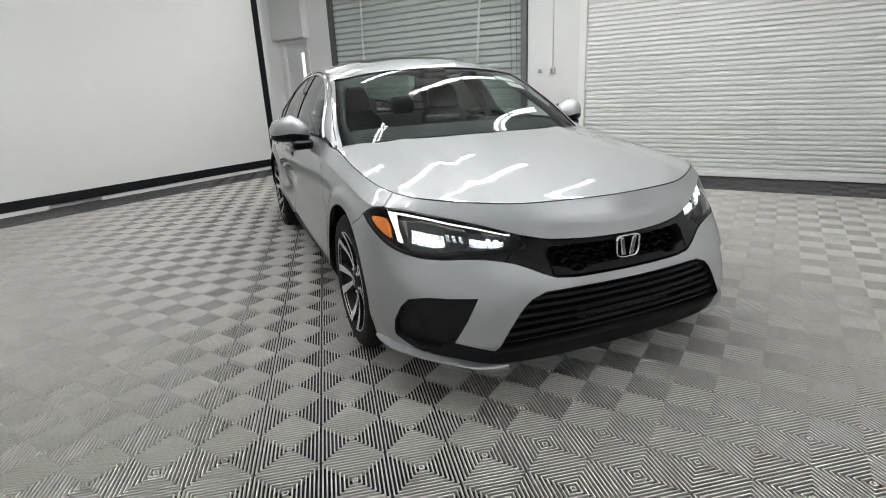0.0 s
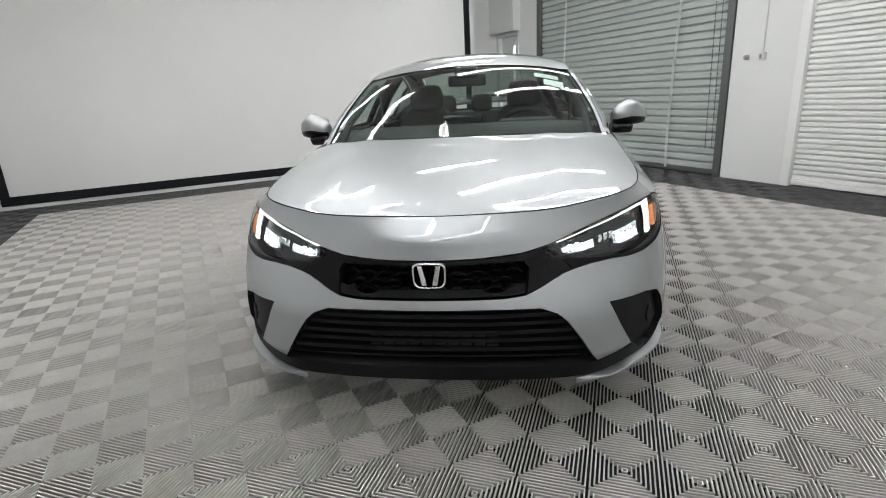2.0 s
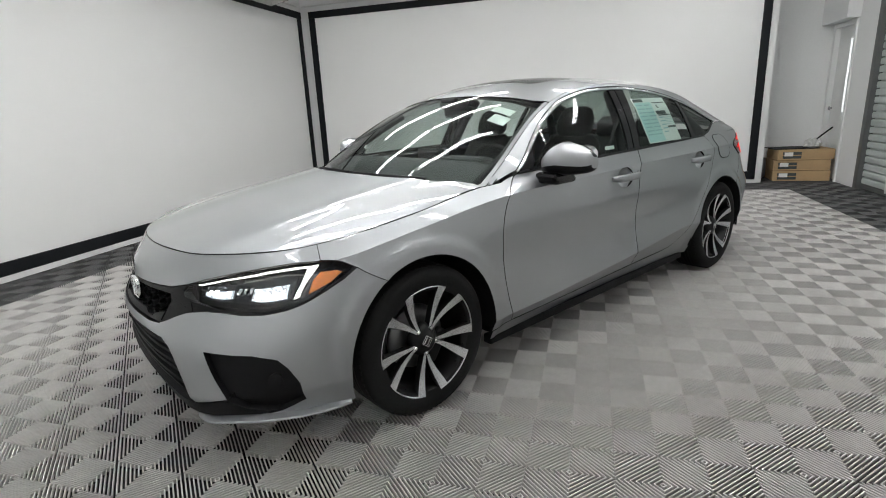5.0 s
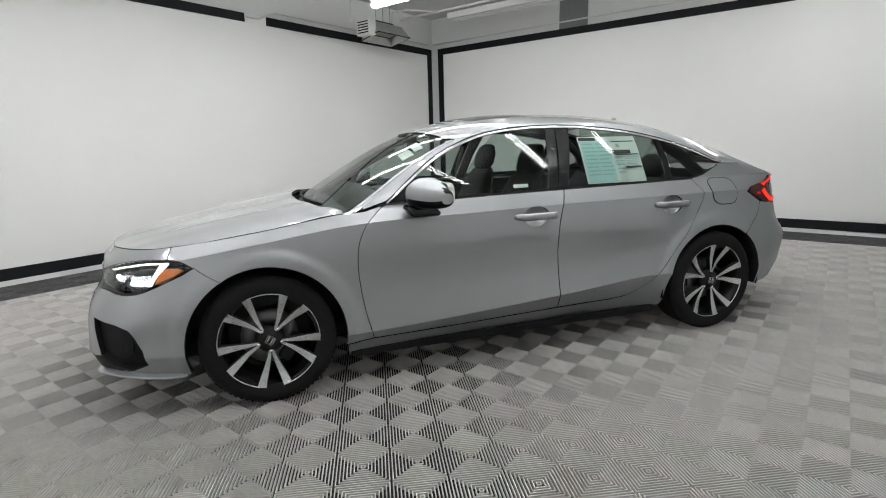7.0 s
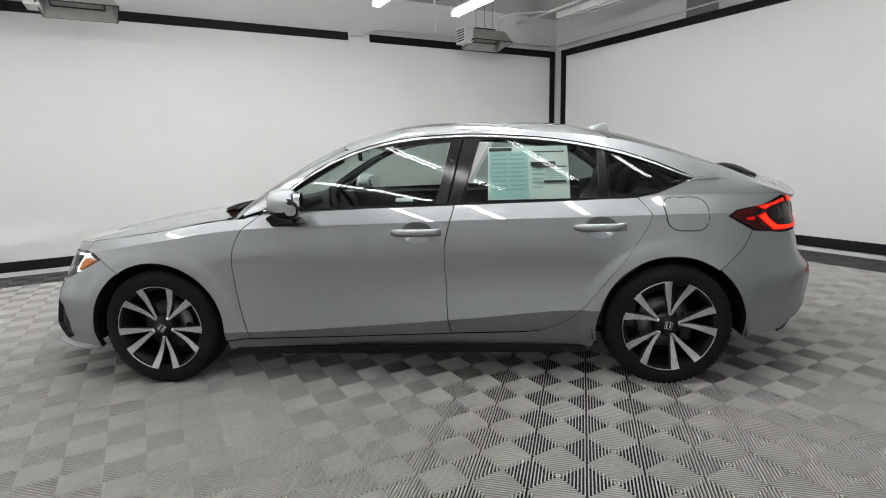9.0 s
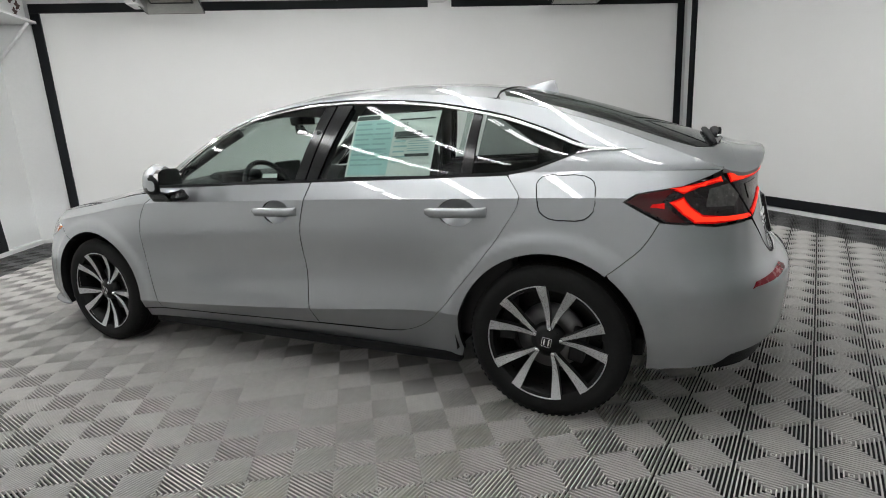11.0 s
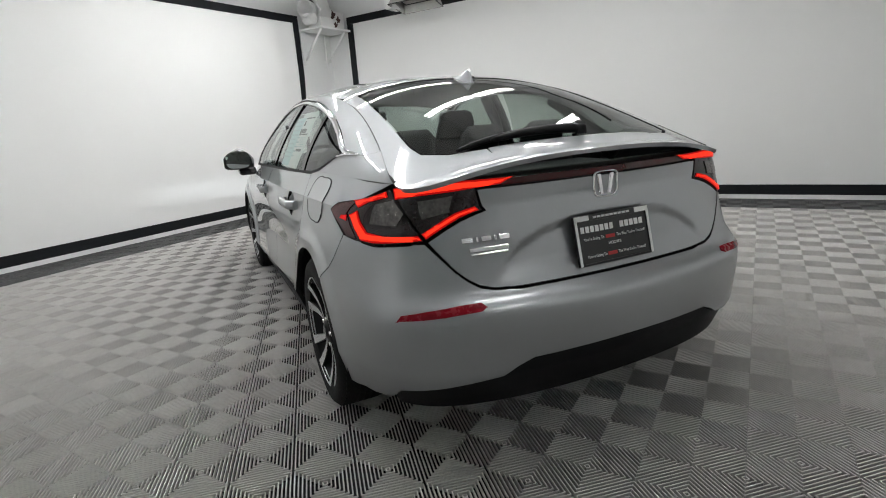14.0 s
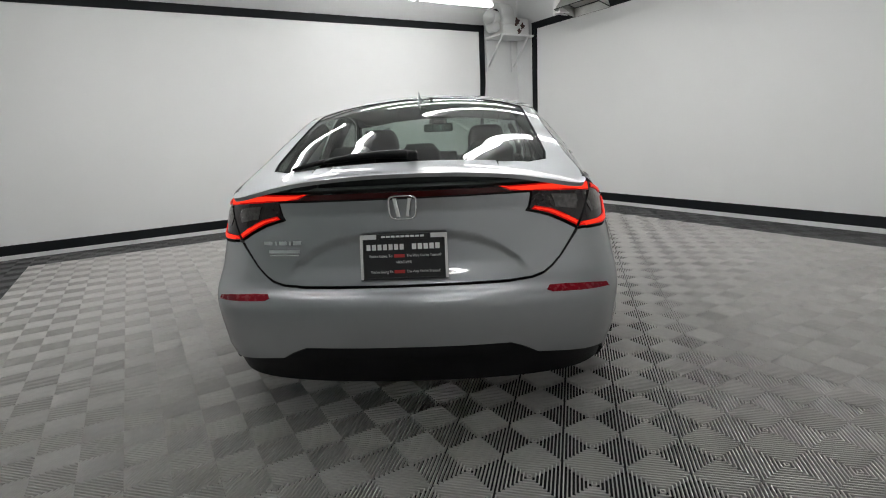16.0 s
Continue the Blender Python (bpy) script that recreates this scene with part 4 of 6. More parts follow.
for sg in (-1, 1):
    # a ledge that stands out under the corner of the bumper
    bm = bmesh.new()
    rows_ = []
    for s_ in np.linspace(1.70, 4.14, 22):
        e_ = np.clip((s_ - 1.70) / .5, 0, 1) * np.clip((4.22 - s_) / .3, .3, 1)
        zt = float(np.interp(s_, [1.7, 2.6, 3.3, 3.8, 4.14], [.182, .216, .222, .216, .214]))
        p = band(s_, zt)
        q = band(s_ + .02, zt) - band(s_ - .02, zt)
        nx, ny = -float(q[1]), float(q[0])
        k_ = math.hypot(nx, ny)
        nx, ny = (nx / k_, ny / k_) if ny > 0 or s_ < 2 else (-nx / k_, -ny / k_)
        rows_.append([bm.verts.new((float(p[0]) + nx * o * e_, sg * (float(p[1]) + ny * o * e_), zt + dz)) for o, dz in ((-.03, .012), (.002, .009), (.028, .0), (.031, -.006), (.026, -.011), (-.03, -.013))])
    for p, q in zip(rows_, rows_[1:]):
        for k in range(6):
            bm.faces.new((p[k], p[(k + 1) % 6], q[(k + 1) % 6], q[k]))
    for r in (rows_[0], rows_[-1]):
        bm.faces.new(r)
    bmesh.ops.recalc_face_normals(bm, faces=bm.faces[:])
    part("splitter", bm, SILVER, bumper)
pocket = [(2.08, .464), (2.78, .456), (3.14, .438), (3.32, .405), (3.52, .345), (3.60, .277), (3.22, .243), (2.75, .255), (2.5, .30)]
for sg in (-1, 1):
    panel("fog_pocket", side(pocket, sg), on_band, bumper, BLACK, (0.15, 0.03), lift=-0.026, depth=0.01, gap=-0.014)
    ring = [(3.12 + .13 * math.cos(t), .352 + .034 * math.sin(t)) for t in np.linspace(0, 2 * math.pi, 20, endpoint=False)]
    panel("fog_lamp_cap", side(ring, sg), on_band, bumper, BLACK, (0.1, 0.03), lift=-0.022, depth=0.012, swell=0.006)

# upper grille: gloss mask, recessed honeycomb and the badge
grille = panel("upper_grille", mirrored([(0, .634), (.5, .634), (.9, .640), (1.2, .659), (1.2, .637), (1.43, .613)] + [p for p in mask_low if 1.0 < p[0] < 1.6] + [(.98, .522), (1.0, .595), (.93, .617), (.5, .617), (0, .617)]), on_band, car, [SATIN, BLACK], (0.1, 0.02), lift=-0.004, depth=0.035, label="gloss black upper grille")
panel("grille_chin", mirrored([(0, .548), (.50, .545), (.58, .532), (.70, .530), (.78, .545), (.97, .558), (.96, .524), (.72, .518), (0, .519)]), on_band, grille, [SATIN, BLACK], (0.1, 0.02), lift=-0.004, depth=0.035)
for sg in (-1, 1):
    panel("lamp_surround", side([(1.44, .612), (2.15, .602), (2.9, .603), (3.4, .618), (3.78, .646), (4.1, .684)] + [p for p in mask_low if 1.45 < p[0] < 4.08], sg), on_band, grille, [SATIN, BLACK], (0.12, 0.02), lift=-0.004, depth=0.03)
panel("grille_back", mirrored([(0, .520), (.96, .525), (1.05, .60), (.98, .628), (0, .628)]), on_band, grille, MESH_BLACK, (0.2, 0.04), lift=-0.06, depth=0.002)
bm = bmesh.new()
rows, pitch = 4, 0.062
for r in range(rows):
    zc = .606 - r * .024
    for c in range(-9, 10):
        yc = (c + (r % 2) * .5) * pitch
        sc = abs(yc) / .33
        if sc > .93 - (.1 if r == 0 else 0) or (abs(yc) < .09 and r in (1, 2)):
            continue
        x0 = float(band(min(sc, 1.0), zc)[0]) + .018
        ring = []
        for rad, dx in ((1.0, 0), (.80, -.004), (.74, .022)):
            ring.append([bm.verts.new((x0 + dx, yc + rad * hx * .031, zc + rad * hz * .0138)) for hx, hz in ((-1, 0), (-.5, 1), (.5, 1), (1, 0), (.5, -1), (-.5, -1))])
        for p, q in zip(ring, ring[1:]):
            for k in range(6):
                bm.faces.new((p[k], p[(k + 1) % 6], q[(k + 1) % 6], q[k]))
part("honeycomb", bm, [MESH_BLACK], grille, "gloss black honeycomb mesh")
bm = bmesh.new()
x0 = float(band(0, .588)[0]) + .008
def badge(bm, x0, zc, hw, hh, face):
    """A rounded ring with two upright bars; face is -1 towards the nose, 1 towards the tail."""
    n = 40
    def outline(k, f):
        a = 2 * math.pi * k / n
        c, s = math.cos(a), math.sin(a)
        y = hw * f * math.copysign(abs(c) ** .45, c) * (1 + .08 * s)
        return y, zc + hh * f * math.copysign(abs(s) ** .45, s)
    loops = []
    for f, d in ((1.0, 0), (1.0, .010), (.93, .014), (.86, .010), (.86, 0)):
        loops.append([bm.verts.new((x0 + face * d, *outline(k, f))) for k in range(n)])
    for p, q in zip(loops, loops[1:]):
        for k in range(n):
            bm.faces.new((p[k], p[(k + 1) % n], q[(k + 1) % n], q[k])).smooth = True
    for sg in (-1, 1):
        vs = box(bm, (-.004, -hw * .13, -hh * .78), (.011, hw * .13, hh * .78), .003)
        for v in vs:
            t = v.co.z / (hh * .78)
            v.co = Vector((x0 + face * v.co.x, v.co.y * (1.25 if abs(t) > .5 else 1) + sg * hw * (.42 + .12 * t), zc + v.co.z))
    bmesh.ops.recalc_face_normals(bm, faces=bm.faces[:])
badge(bm, x0, .588, .057, .045, -1)
part("badge", bm, CHROME, grille, "chrome ring badge")

# lower grille: five slats before a black back
low = [(0, .475), (.6, .474), (1.12, .470), (1.33, .448), (1.45, .421), (1.58, .380), (1.73, .331), (1.88, .282), (1.75, .262), (0, .258)]
lower = panel("lower_grille", mirrored(low), on_band, bumper, BLACK, (0.2, 0.04), lift=-0.07, depth=0.002, gap=-0.01, label="black slatted lower grille")
for k, zc in enumerate((.452, .420, .388, .356, .324, .292)):
    half = float(np.interp(zc, [.262, .282, .331, .380, .421, .448, .472], [1.80, 1.88, 1.73, 1.58, 1.45, 1.33, 1.10]))
    panel("slat", mirrored([(0, zc + .007), (half * .5, zc + .007), (half, zc + .006), (half, zc - .006), (half * .5, zc - .007), (0, zc - .007)]), on_band, lower, BLACK, (0.15, 0.02), lift=-0.018 - .004 * (k % 2), depth=0.04, gap=0)
for k in range(10):
    for zc in (.372, .340):
        bm = bmesh.new()
        y0 = -.225 + k * .045
        box(bm, (-2.236, y0 + .003, zc - .004), (-2.226, y0 + .040, zc + .004), .001)
        part("shutter_vane", bm, TRIM, lower)

# headlamps
for sg in (-1, 1):
    lamp = panel("headlamp", side(lamp_top[:-1] + lamp_low[:-1], sg), on_band, car, LENS, (0.12, 0.02), lift=-0.001, depth=0.004, gap=0.003, label="lit headlamp with clear lens and amber marker")
    panel("housing", side(lamp_top[:-1] + lamp_low[:-1], sg), on_band, lamp, GLOSS, (0.2, 0.03), lift=-0.075, depth=0.002, gap=-0.01)
    panel("bezel", side([(1.30, .650), (1.50, .664), (1.9, .682), (2.7, .712), (3.25, .722), (3.30, .640), (2.9, .626), (2.15, .624), (1.5, .632)], sg), on_band, lamp, [LAMP_GREY, TRIM], (0.2, 0.03), lift=-0.055, depth=0.01)
    panel("daylight_strip", side([(1.36, .668), (1.9, .698), (2.7, .733), (3.3, .747), (3.60, .748), (3.52, .738), (3.3, .737), (2.7, .724), (1.9, .691), (1.4, .663)], sg), on_band, lamp, LED, (0.15, 0.03), lift=-0.02, depth=0.015)
    panel("daylight_bar", side([(3.40, .738), (3.60, .744), (3.53, .700), (3.45, .642), (3.34, .637), (3.42, .690)], sg), on_band, lamp, LED, (0.15, 0.03), lift=-0.022, depth=0.015)
    panel("marker", side([(3.70, .724), (3.98, .722), (4.08, .710), (3.96, .680), (3.78, .662), (3.62, .650), (3.64, .700)], sg), on_band, lamp, AMBER, (0.15, 0.03), lift=-0.014, depth=0.02, label="amber side marker")
    for s0, s1, z0, z1 in ((1.52, 2.10, .628, .667), (2.52, 3.18, .630, .694)):
        # a dark cup with a bright stepped reflector and four small diodes
        panel("reflector_cup", side([(s0 - .08, z0 - .004), (s1 + .06, z0 - .004), (s1 + .04, z1 + .012), (s0 - .06, z1)], sg), on_band, lamp, LAMP_GREY, (0.1, 0.02), lift=-0.050, depth=0.01, swell=-.010)
        panel("led_module", side([(s0, z0 + .006), (s0 + .25 * (s1 - s0), z0 + .001), (s0 + .7 * (s1 - s0), z0 + .004), (s1, z0 + .010), (s1 - .02, z1 - .002), (s0 + .7 * (s1 - s0), z1 - .008), (s0 + .4 * (s1 - s0), z1 - .012), (s0 - .02, z1 - .018)], sg), on_band, lamp, LED_LOW, (0.06, 0.012), lift=-0.042, depth=0.01, swell=-.006)
        for j in range(4):
            a = s0 + (s1 - s0) * (.12 + .22 * j)
            zc = z0 + .013 + .004 * (j % 2)
            panel("diode", side([(a, zc), (a + .07, zc + .001), (a + .07, zc + .015), (a, zc + .014)], sg), on_band, lamp, LED_BRIGHT, (0.1, 0.02), lift=-0.038, depth=0.006)
    for j in range(3):
        a = 2.18 + j * .11
        panel("lens_boss", side([(a, .648 + .003 * j), (a + .08, .648 + .003 * j), (a + .08, .674 + .004 * j), (a, .674 + .003 * j)], sg), on_band, lamp, CHROME, (0.04, 0.01), lift=-0.046, depth=0.01, swell=.010)

# dipped beams
for sg in (-1, 1):
    beam = bpy.data.lights.new("dipped_beam", "SPOT")
    beam.energy, beam.color, beam.spot_size, beam.spot_blend, beam.shadow_soft_size = BEAM, (0.90, 0.96, 1.0), radians(80), 0.9, 0.03
    ob = new("dipped_beam", beam)
    ob.parent = car
    ob.matrix_basis = look((-2.12, sg * .62, .66), (-4.6, sg * .80, .48)) @ Matrix.Diagonal((1, .10, 1, 1))

# flanks
door_front = curve([(-.757, .944), (-.80, .912), (-.857, .864), (-.908, .768), (-.921, .66), (-.911, .52), (-.887, .377), (-.857, .262)], 4)
door_mid = curve([(.270, .968), (.262, .94), (.246, .888), (.218, .771), (.214, .66), (.220, .56), (.226, .375), (.238, .282)], 3)
door_rear = curve([(1.205, .984), (1.24, .94), (1.265, .901), (1.202, .778), (1.108, .649), (1.011, .533), (.926, .43), (.84, .352), (.723, .298), (.60, .286)], 4)
sill_line = [(-.857, .258), (-.37, .266), (.238, .280), (.60, .284)]
front_arch_full = arch(-1.3675, 121, -12, n=30)
rear_arch = arch(1.3675, 192, 52, n=30)
rear_arch_back = arch(1.3675, 52, -14, n=14)
lamp_tip = [(10.79, .884), (10.95, .912), (11.45, .934), (11.95, .972)]
def cup_line(x0, zc, grow=1.0):
    """The rim of the recess behind a door handle."""
    pts = [(.135 + .078 * math.cos(t), (.050 if math.sin(t) > 0 else .058) * math.sin(t)) for t in np.linspace(0, 2 * math.pi, 20, endpoint=False)]
    return xz([(x0 + .135 + (a - .135) * grow, zc + b * grow) for a, b in pts])


for sg in (-1, 1):
    # the wing between headlamp, bonnet and door
    wing = [p for p in reversed(lamp_top) if 3.66 < p[0]]
    wing = [(3.634, .757)] + top_line(3.634, 5.9, 14) + xz([(-.86, .915), (-.775, .938)] + door_front[2:] + [(-.99, .252), (-1.0, .252)] + arch(-1.3675, -10, 117, n=28)) + [(4.571, .641), (4.245, .714)] + wing[1:]
    panel("front_wing", side(wing, sg), on_band, car, PAINT, (0.06, 0.02), gap=0.0014)
    fd = xz([(-.757, .942), (-.55, .951), (-.3, .958), (0, .965), (.268, .969)] + door_mid[1:] + [(.0, .275), (-.37, .267), (-.855, .262)] + door_front[::-1][:-1])
    front_door = panel("front_door", side(fd, sg), on_band, car, PAINT, (0.06, 0.02), hole=side(cup_line(-.06, .838), sg), depth=0.03, gap=0.0026)
    rd = xz([(.272, .969), (.6, .975), (.9, .979), (1.203, .984)] + door_rear[1:] + [(.42, .285)] + door_mid[::-1][:-1])
    rear_door = panel("rear_door", side(rd, sg), on_band, car, PAINT, (0.06, 0.02), hole=side(cup_line(.872, .847), sg), depth=0.03, gap=0.0026)
    q = xz([(1.208, .985)]) + top_line(float(col_at(1.25, .985)), 11.95, 14, 0.001) + lamp_tip[::-1][1:] + [(11.12, .812), (10.87, .720)] + xz([(1.595, .626)] + arch(1.3675, 53, 192, n=30) + [(.985, .198), (.60, .198), (0, .197), (-.5, .197), (-.99, .200), (-.99, .247), (-.857, .257), (-.37, .262), (.238, .276), (.60, .281), (.70, .290)]) + xz(door_rear[::-1][4:-1])
    quarter = panel("side_panel", side(q, sg), on_band, car, PAINT, (0.06, 0.02), depth=0.02, gap=0.0)
    # filler flap, on one side only
    if sg == -1:
        flap = curve([(1.33, .92), (1.325, .95), (1.345, .976), (1.42, .978), (1.50, .975), (1.535, .955), (1.545, .91), (1.54, .85), (1.51, .822), (1.44, .818), (1.38, .824), (1.345, .85), (1.335, .89), (1.33, .92)], 2)
        panel("fuel_flap", side(xz(flap[:-1]), sg), on_band, quarter, PAINT, (0.06, 0.02), lift=0.0025, depth=0.006, gap=0.001)
        bm = bmesh.new()
        pts = [on_band(np.array([-s]), np.array([z]))[:, 0] + np.array([0, -.0012, 0]) for s, z in xz(flap)]
        tube(bm, pts, 0.0028, 6, cap=False)
        part("flap_gap", bm, BLACK, quarter)
    # handles
    for door, x0 in ((front_door, -.06), (rear_door, .872)):
        bm = bmesh.new()
        zc, n = (.838 if x0 < 0 else .847), 14
        rings = []
        for k in range(n + 1):
            t = k / n
            x = x0 + .262 * t
            w = float(band(col_at(x, zc), zc)[1])
            out = .034 * min(1, math.sin(math.pi * min(max(t, .02), .98)) * 2.2)
            h = .0195 if .12 < t else .011 + .07 * t
            ring = [bm.verts.new((x, sg * (w + out + a * .010), zc + b * h)) for a, b in ((-1, -1), (.4, -1), (1, -.3), (1, .5), (.4, 1), (-1, 1))]
            rings.append(ring)
        for p, r in zip(rings, rings[1:]):
            for k in range(6):
                bm.faces.new((p[k], p[(k + 1) % 6], r[(k + 1) % 6], r[k])).smooth = True
        for r in (rings[0], rings[-1]):
            bm.faces.new(r)
        bmesh.ops.recalc_face_normals(bm, faces=bm.faces[:])
        hd = part("handle", bm, SILVER, door, "silver pull handle")
        panel("handle_cup", side(cup_line(x0, zc, 1.04), sg), on_band, hd, [SILVER, SILVER], (0.01, 0.005), lift=-0.002, depth=0.003, gap=0, swell=-.050)

# cabin sides: rail, glass, pillars and bright strip
chrome_top = curve([(-.748, .950), (-.70, .985), (-.612, 1.056), (-.482, 1.148), (-.351, 1.214), (-.191, 1.271), (-.035, 1.301), (.149, 1.318), (.337, 1.322), (.57, 1.309), (.806, 1.284), (1.041, 1.238), (1.157, 1.208), (1.332, 1.146), (1.507, 1.078), (1.60, 1.070)], 3)
def rail_line(x0, x1, n=24, drop=0.002):
    return [(float(x), float(rail(x)[1]) - drop) for x in np.linspace(x0, x1, n)]
for sg in (-1, 1):
    F = on_cabin(sg)
    panel("roof_rail", [(x, z + (.012 if x < 1.45 else .002)) for x, z in chrome_top] + [(1.64, 1.0668), (1.69, 1.0642)] + rail_line(1.75, -.93, 40, -.001), F, car, PAINT, (0.05, 0.03), gap=0.0006)
    panel("rear_pillar", curve([(1.21, .9885), (1.30, 1.004), (1.46, 1.058), (1.53, 1.068), (1.69, 1.064)], 3) + rail_line(1.75, 1.965, 9, -.003) + [(1.965, .9842), (1.70, .9892), (1.50, .9925), (1.37, .9942), (1.28, .9915)], F, car, PAINT, (0.05, 0.03), gap=0.0)
    fw = [(-.63, .962), (-.3, .968), (.17, .976), (.21, 1.14), (.25, 1.312)] + [p for p in chrome_top[::-1] if -.60 < p[0] < .24]
    panel("front_window", [(x, z - .003) for x, z in fw], F, car, GLASS, (0.06, 0.04), lift=-0.006, depth=0.003)
    panel("mirror_sail", [(-.75, .950), (-.635, .957), (-.60, 1.052), (-.66, 1.012), (-.70, .984)], F, car, BLACK, (0.06, 0.04), lift=-0.003)
    panel("door_pillar", [(.172, .974), (.233, .976), (.318, 1.316), (.254, 1.316)], F, car, GLOSS, (0.06, 0.04), lift=-0.001)
    panel("rear_door_pillar", [(.239, .976), (.302, .978), (.412, 1.312), (.324, 1.316)], F, car, GLOSS, (0.06, 0.04), lift=-0.001)
    rw = [(.306, .980), (.70, .985), (1.0, .988), (1.018, 1.238)] + [p for p in chrome_top[::-1] if .42 < p[0] < 1.0]
    panel("rear_window", [(x, z - .003) for x, z in rw], F, car, GLASS_REAR, (0.06, 0.04), lift=-0.006, depth=0.003)
    panel("window_divider", [(1.004, .988), (1.058, .988), (1.062, 1.228), (1.022, 1.236)], F, car, GLOSS, (0.06, 0.04), lift=-0.001)
    qw = [(1.064, .990), (1.20, .992), (1.30, 1.008), (1.455, 1.064), (1.50, 1.074)] + [p for p in chrome_top[::-1] if 1.07 < p[0] < 1.5]
    panel("quarter_window", [(x, z - .003) for x, z in qw], F, car, GLASS_DARK, (0.06, 0.04), lift=-0.005, depth=0.003)
    seal = [(-.66, .949), (-.3, .957), (.3, .967), (.9, .975), (1.205, .981), (1.31, 1.000), (1.47, 1.058), (1.475, 1.068), (1.30, 1.014), (1.20, .997), (.9, .990), (.3, .982), (-.3, .972), (-.66, .963)]
    panel("belt_seal", seal, F, car, BLACK, (0.06, 0.04), lift=0.002, depth=0.01)
    for pts, name in ((chrome_top, "chrome_strip"),):
        bm = bmesh.new()
        line = [Vector(F(np.array([x]), np.array([z + .004]))[:, 0]) for x, z in pts]
        for p in line:
            p.y += sg * .002
        low_line = [Vector(F(np.array([x]), np.array([z - .006]))[:, 0]) + Vector((0, sg * .003, 0)) for x, z in pts]
        rows_ = []
        for a, b in zip(line, low_line):
            rows_.append([bm.verts.new(a - Vector((0, sg * .006, -.003))), bm.verts.new(a + Vector((0, sg * .003, 0))), bm.verts.new(b + Vector((0, sg * .003, 0))), bm.verts.new(b - Vector((0, sg * .006, .002)))])
        for a, b in zip(rows_, rows_[1:]):
            for k in range(3):
                bm.faces.new((a[k], a[k + 1], b[k + 1], b[k])).smooth = True
        bmesh.ops.recalc_face_normals(bm, faces=bm.faces[:])
        part(name, bm, CHROME, car, "bright chrome window strip")
    bm = bmesh.new()
    tail_strip = curve([(1.46, 1.058), (1.53, 1.067), (1.64, 1.067)], 4)
    tube(bm, [Vector(F(np.array([x]), np.array([z]))[:, 0]) + Vector((0, sg * .003, 0)) for x, z in tail_strip], 0.005, 6)
    part("chrome_strip", bm, CHROME, car)

# top: windscreen, pillars, roof, rear window, tailgate
def in_rail(x, d):
    return float(spline(RAIL_X, RAIL_W, x)) - d
screen = [(-1.150, 0), (-1.135, .25), (-1.085, .50), (-1.00, .706)] + [(x, in_rail(x, .030)) for x in (-.93, -.85, -.75, -.65, -.55, -.47, -.41, -.36)] + [(-.355, .572), (-.395, .35), (-.412, .18), (-.418, 0)]
panel("windscreen", across(screen), on_top, car, GLASS_SCREEN, (0.05, 0.05), lift=-0.004, depth=0.004, label="clear windscreen with a paper sticker")
for sg in (-1, 1):
    pil = [(-.995, .712)] + [(x, in_rail(x, .027)) for x in (-.93, -.85, -.75, -.65, -.55, -.47, -.40, -.35, -.32)] + [(x, in_rail(x, .002)) for x in (-.32, -.38, -.45, -.55, -.65, -.75, -.85, -.93, -.99)]
    panel("windscreen_pillar", [(u, sg * v) for u, v in pil], on_top, car, PAINT, (0.05, 0.02), label="")
roof = [(-.412, 0), (-.406, .18), (-.389, .35), (-.35, .572), (-.315, in_rail(-.315, .027)), (-.315, in_rail(-.315, .001))] + [(x, in_rail(x, .001)) for x in np.linspace(-.25, 1.06, 16)] + [(1.10, .585), (1.075, .45), (1.075, .2), (1.078, 0)]
hatch_glass = [(1.085, 0), (1.082, .2), (1.082, .44), (1.125, .525), (1.45, .540), (1.80, .562), (1.87, .552), (1.93, .48), (1.965, .36), (1.985, .18), (1.99, 0)]
panel("roof", across(roof), on_top, car, PAINT, (0.05, 0.04))
panel("sunroof", across([(-.12, 0), (-.12, .35), (-.08, .39), (.24, .39), (.28, .35), (.28, 0)]), on_top, car, GLOSS, (0.05, 0.04), lift=0.001, depth=0.001, label="dark glass sunroof")
def on_tailgate(u, v):
    """The tailgate's skin, stepped in under a curved crease round the plate."""
    p = on_band((14 - np.abs(u)) * np.where(u < 0, -1, 1), v)
    rim = np.interp(np.abs(u), [0, .28, .5, .66, .78, .95, 1.1], [.845, .838, .815, .780, .74, .66, .60])
    d = np.clip((rim - v) / .040, 0, 1) * np.clip((v - .655) / .06, 0, 1)
    p[0] = p[0] - .013 * d * d * (3 - 2 * d)
    return p


hatch = panel("tailgate", mirrored([(14 - s, z) for s, z in [(14, .951), (13.5, .951), (13.02, .950), (13.12, .885), (12.9, .862), (12.49, .806), (12.66, .752), (12.78, .71), (12.88, .682), (12.97, .662), (13.08, .650), (13.28, .643), (14, .641)]]), on_tailgate, car, PAINT, (0.03, 0.010), label="silver tailgate with rear wiper and plate")
ON_REAR = lambda u, v: on_band((14 - np.abs(u)) * np.where(u < 0, -1, 1), v)
panel("rear_glass", across(hatch_glass), on_top, hatch, GLASS_HATCH, (0.05, 0.05), lift=-0.003, depth=0.004)
for sg in (-1, 1):
    strip = [(1.088, .445), (1.13, .532), (1.45, .545), (1.80, .567), (1.875, .557), (1.935, .485), (1.97, .36), (2.02, .36), (2.02, .60), (1.97, in_rail(1.97, .001))] + [(x, in_rail(x, .001)) for x in np.linspace(1.9, 1.12, 12)] + [(1.108, .588), (1.085, .5)]
    panel("tailgate_frame", [(u, sg * v) for u, v in strip], on_top, hatch, PAINT, (0.05, 0.03), gap=0.0036)
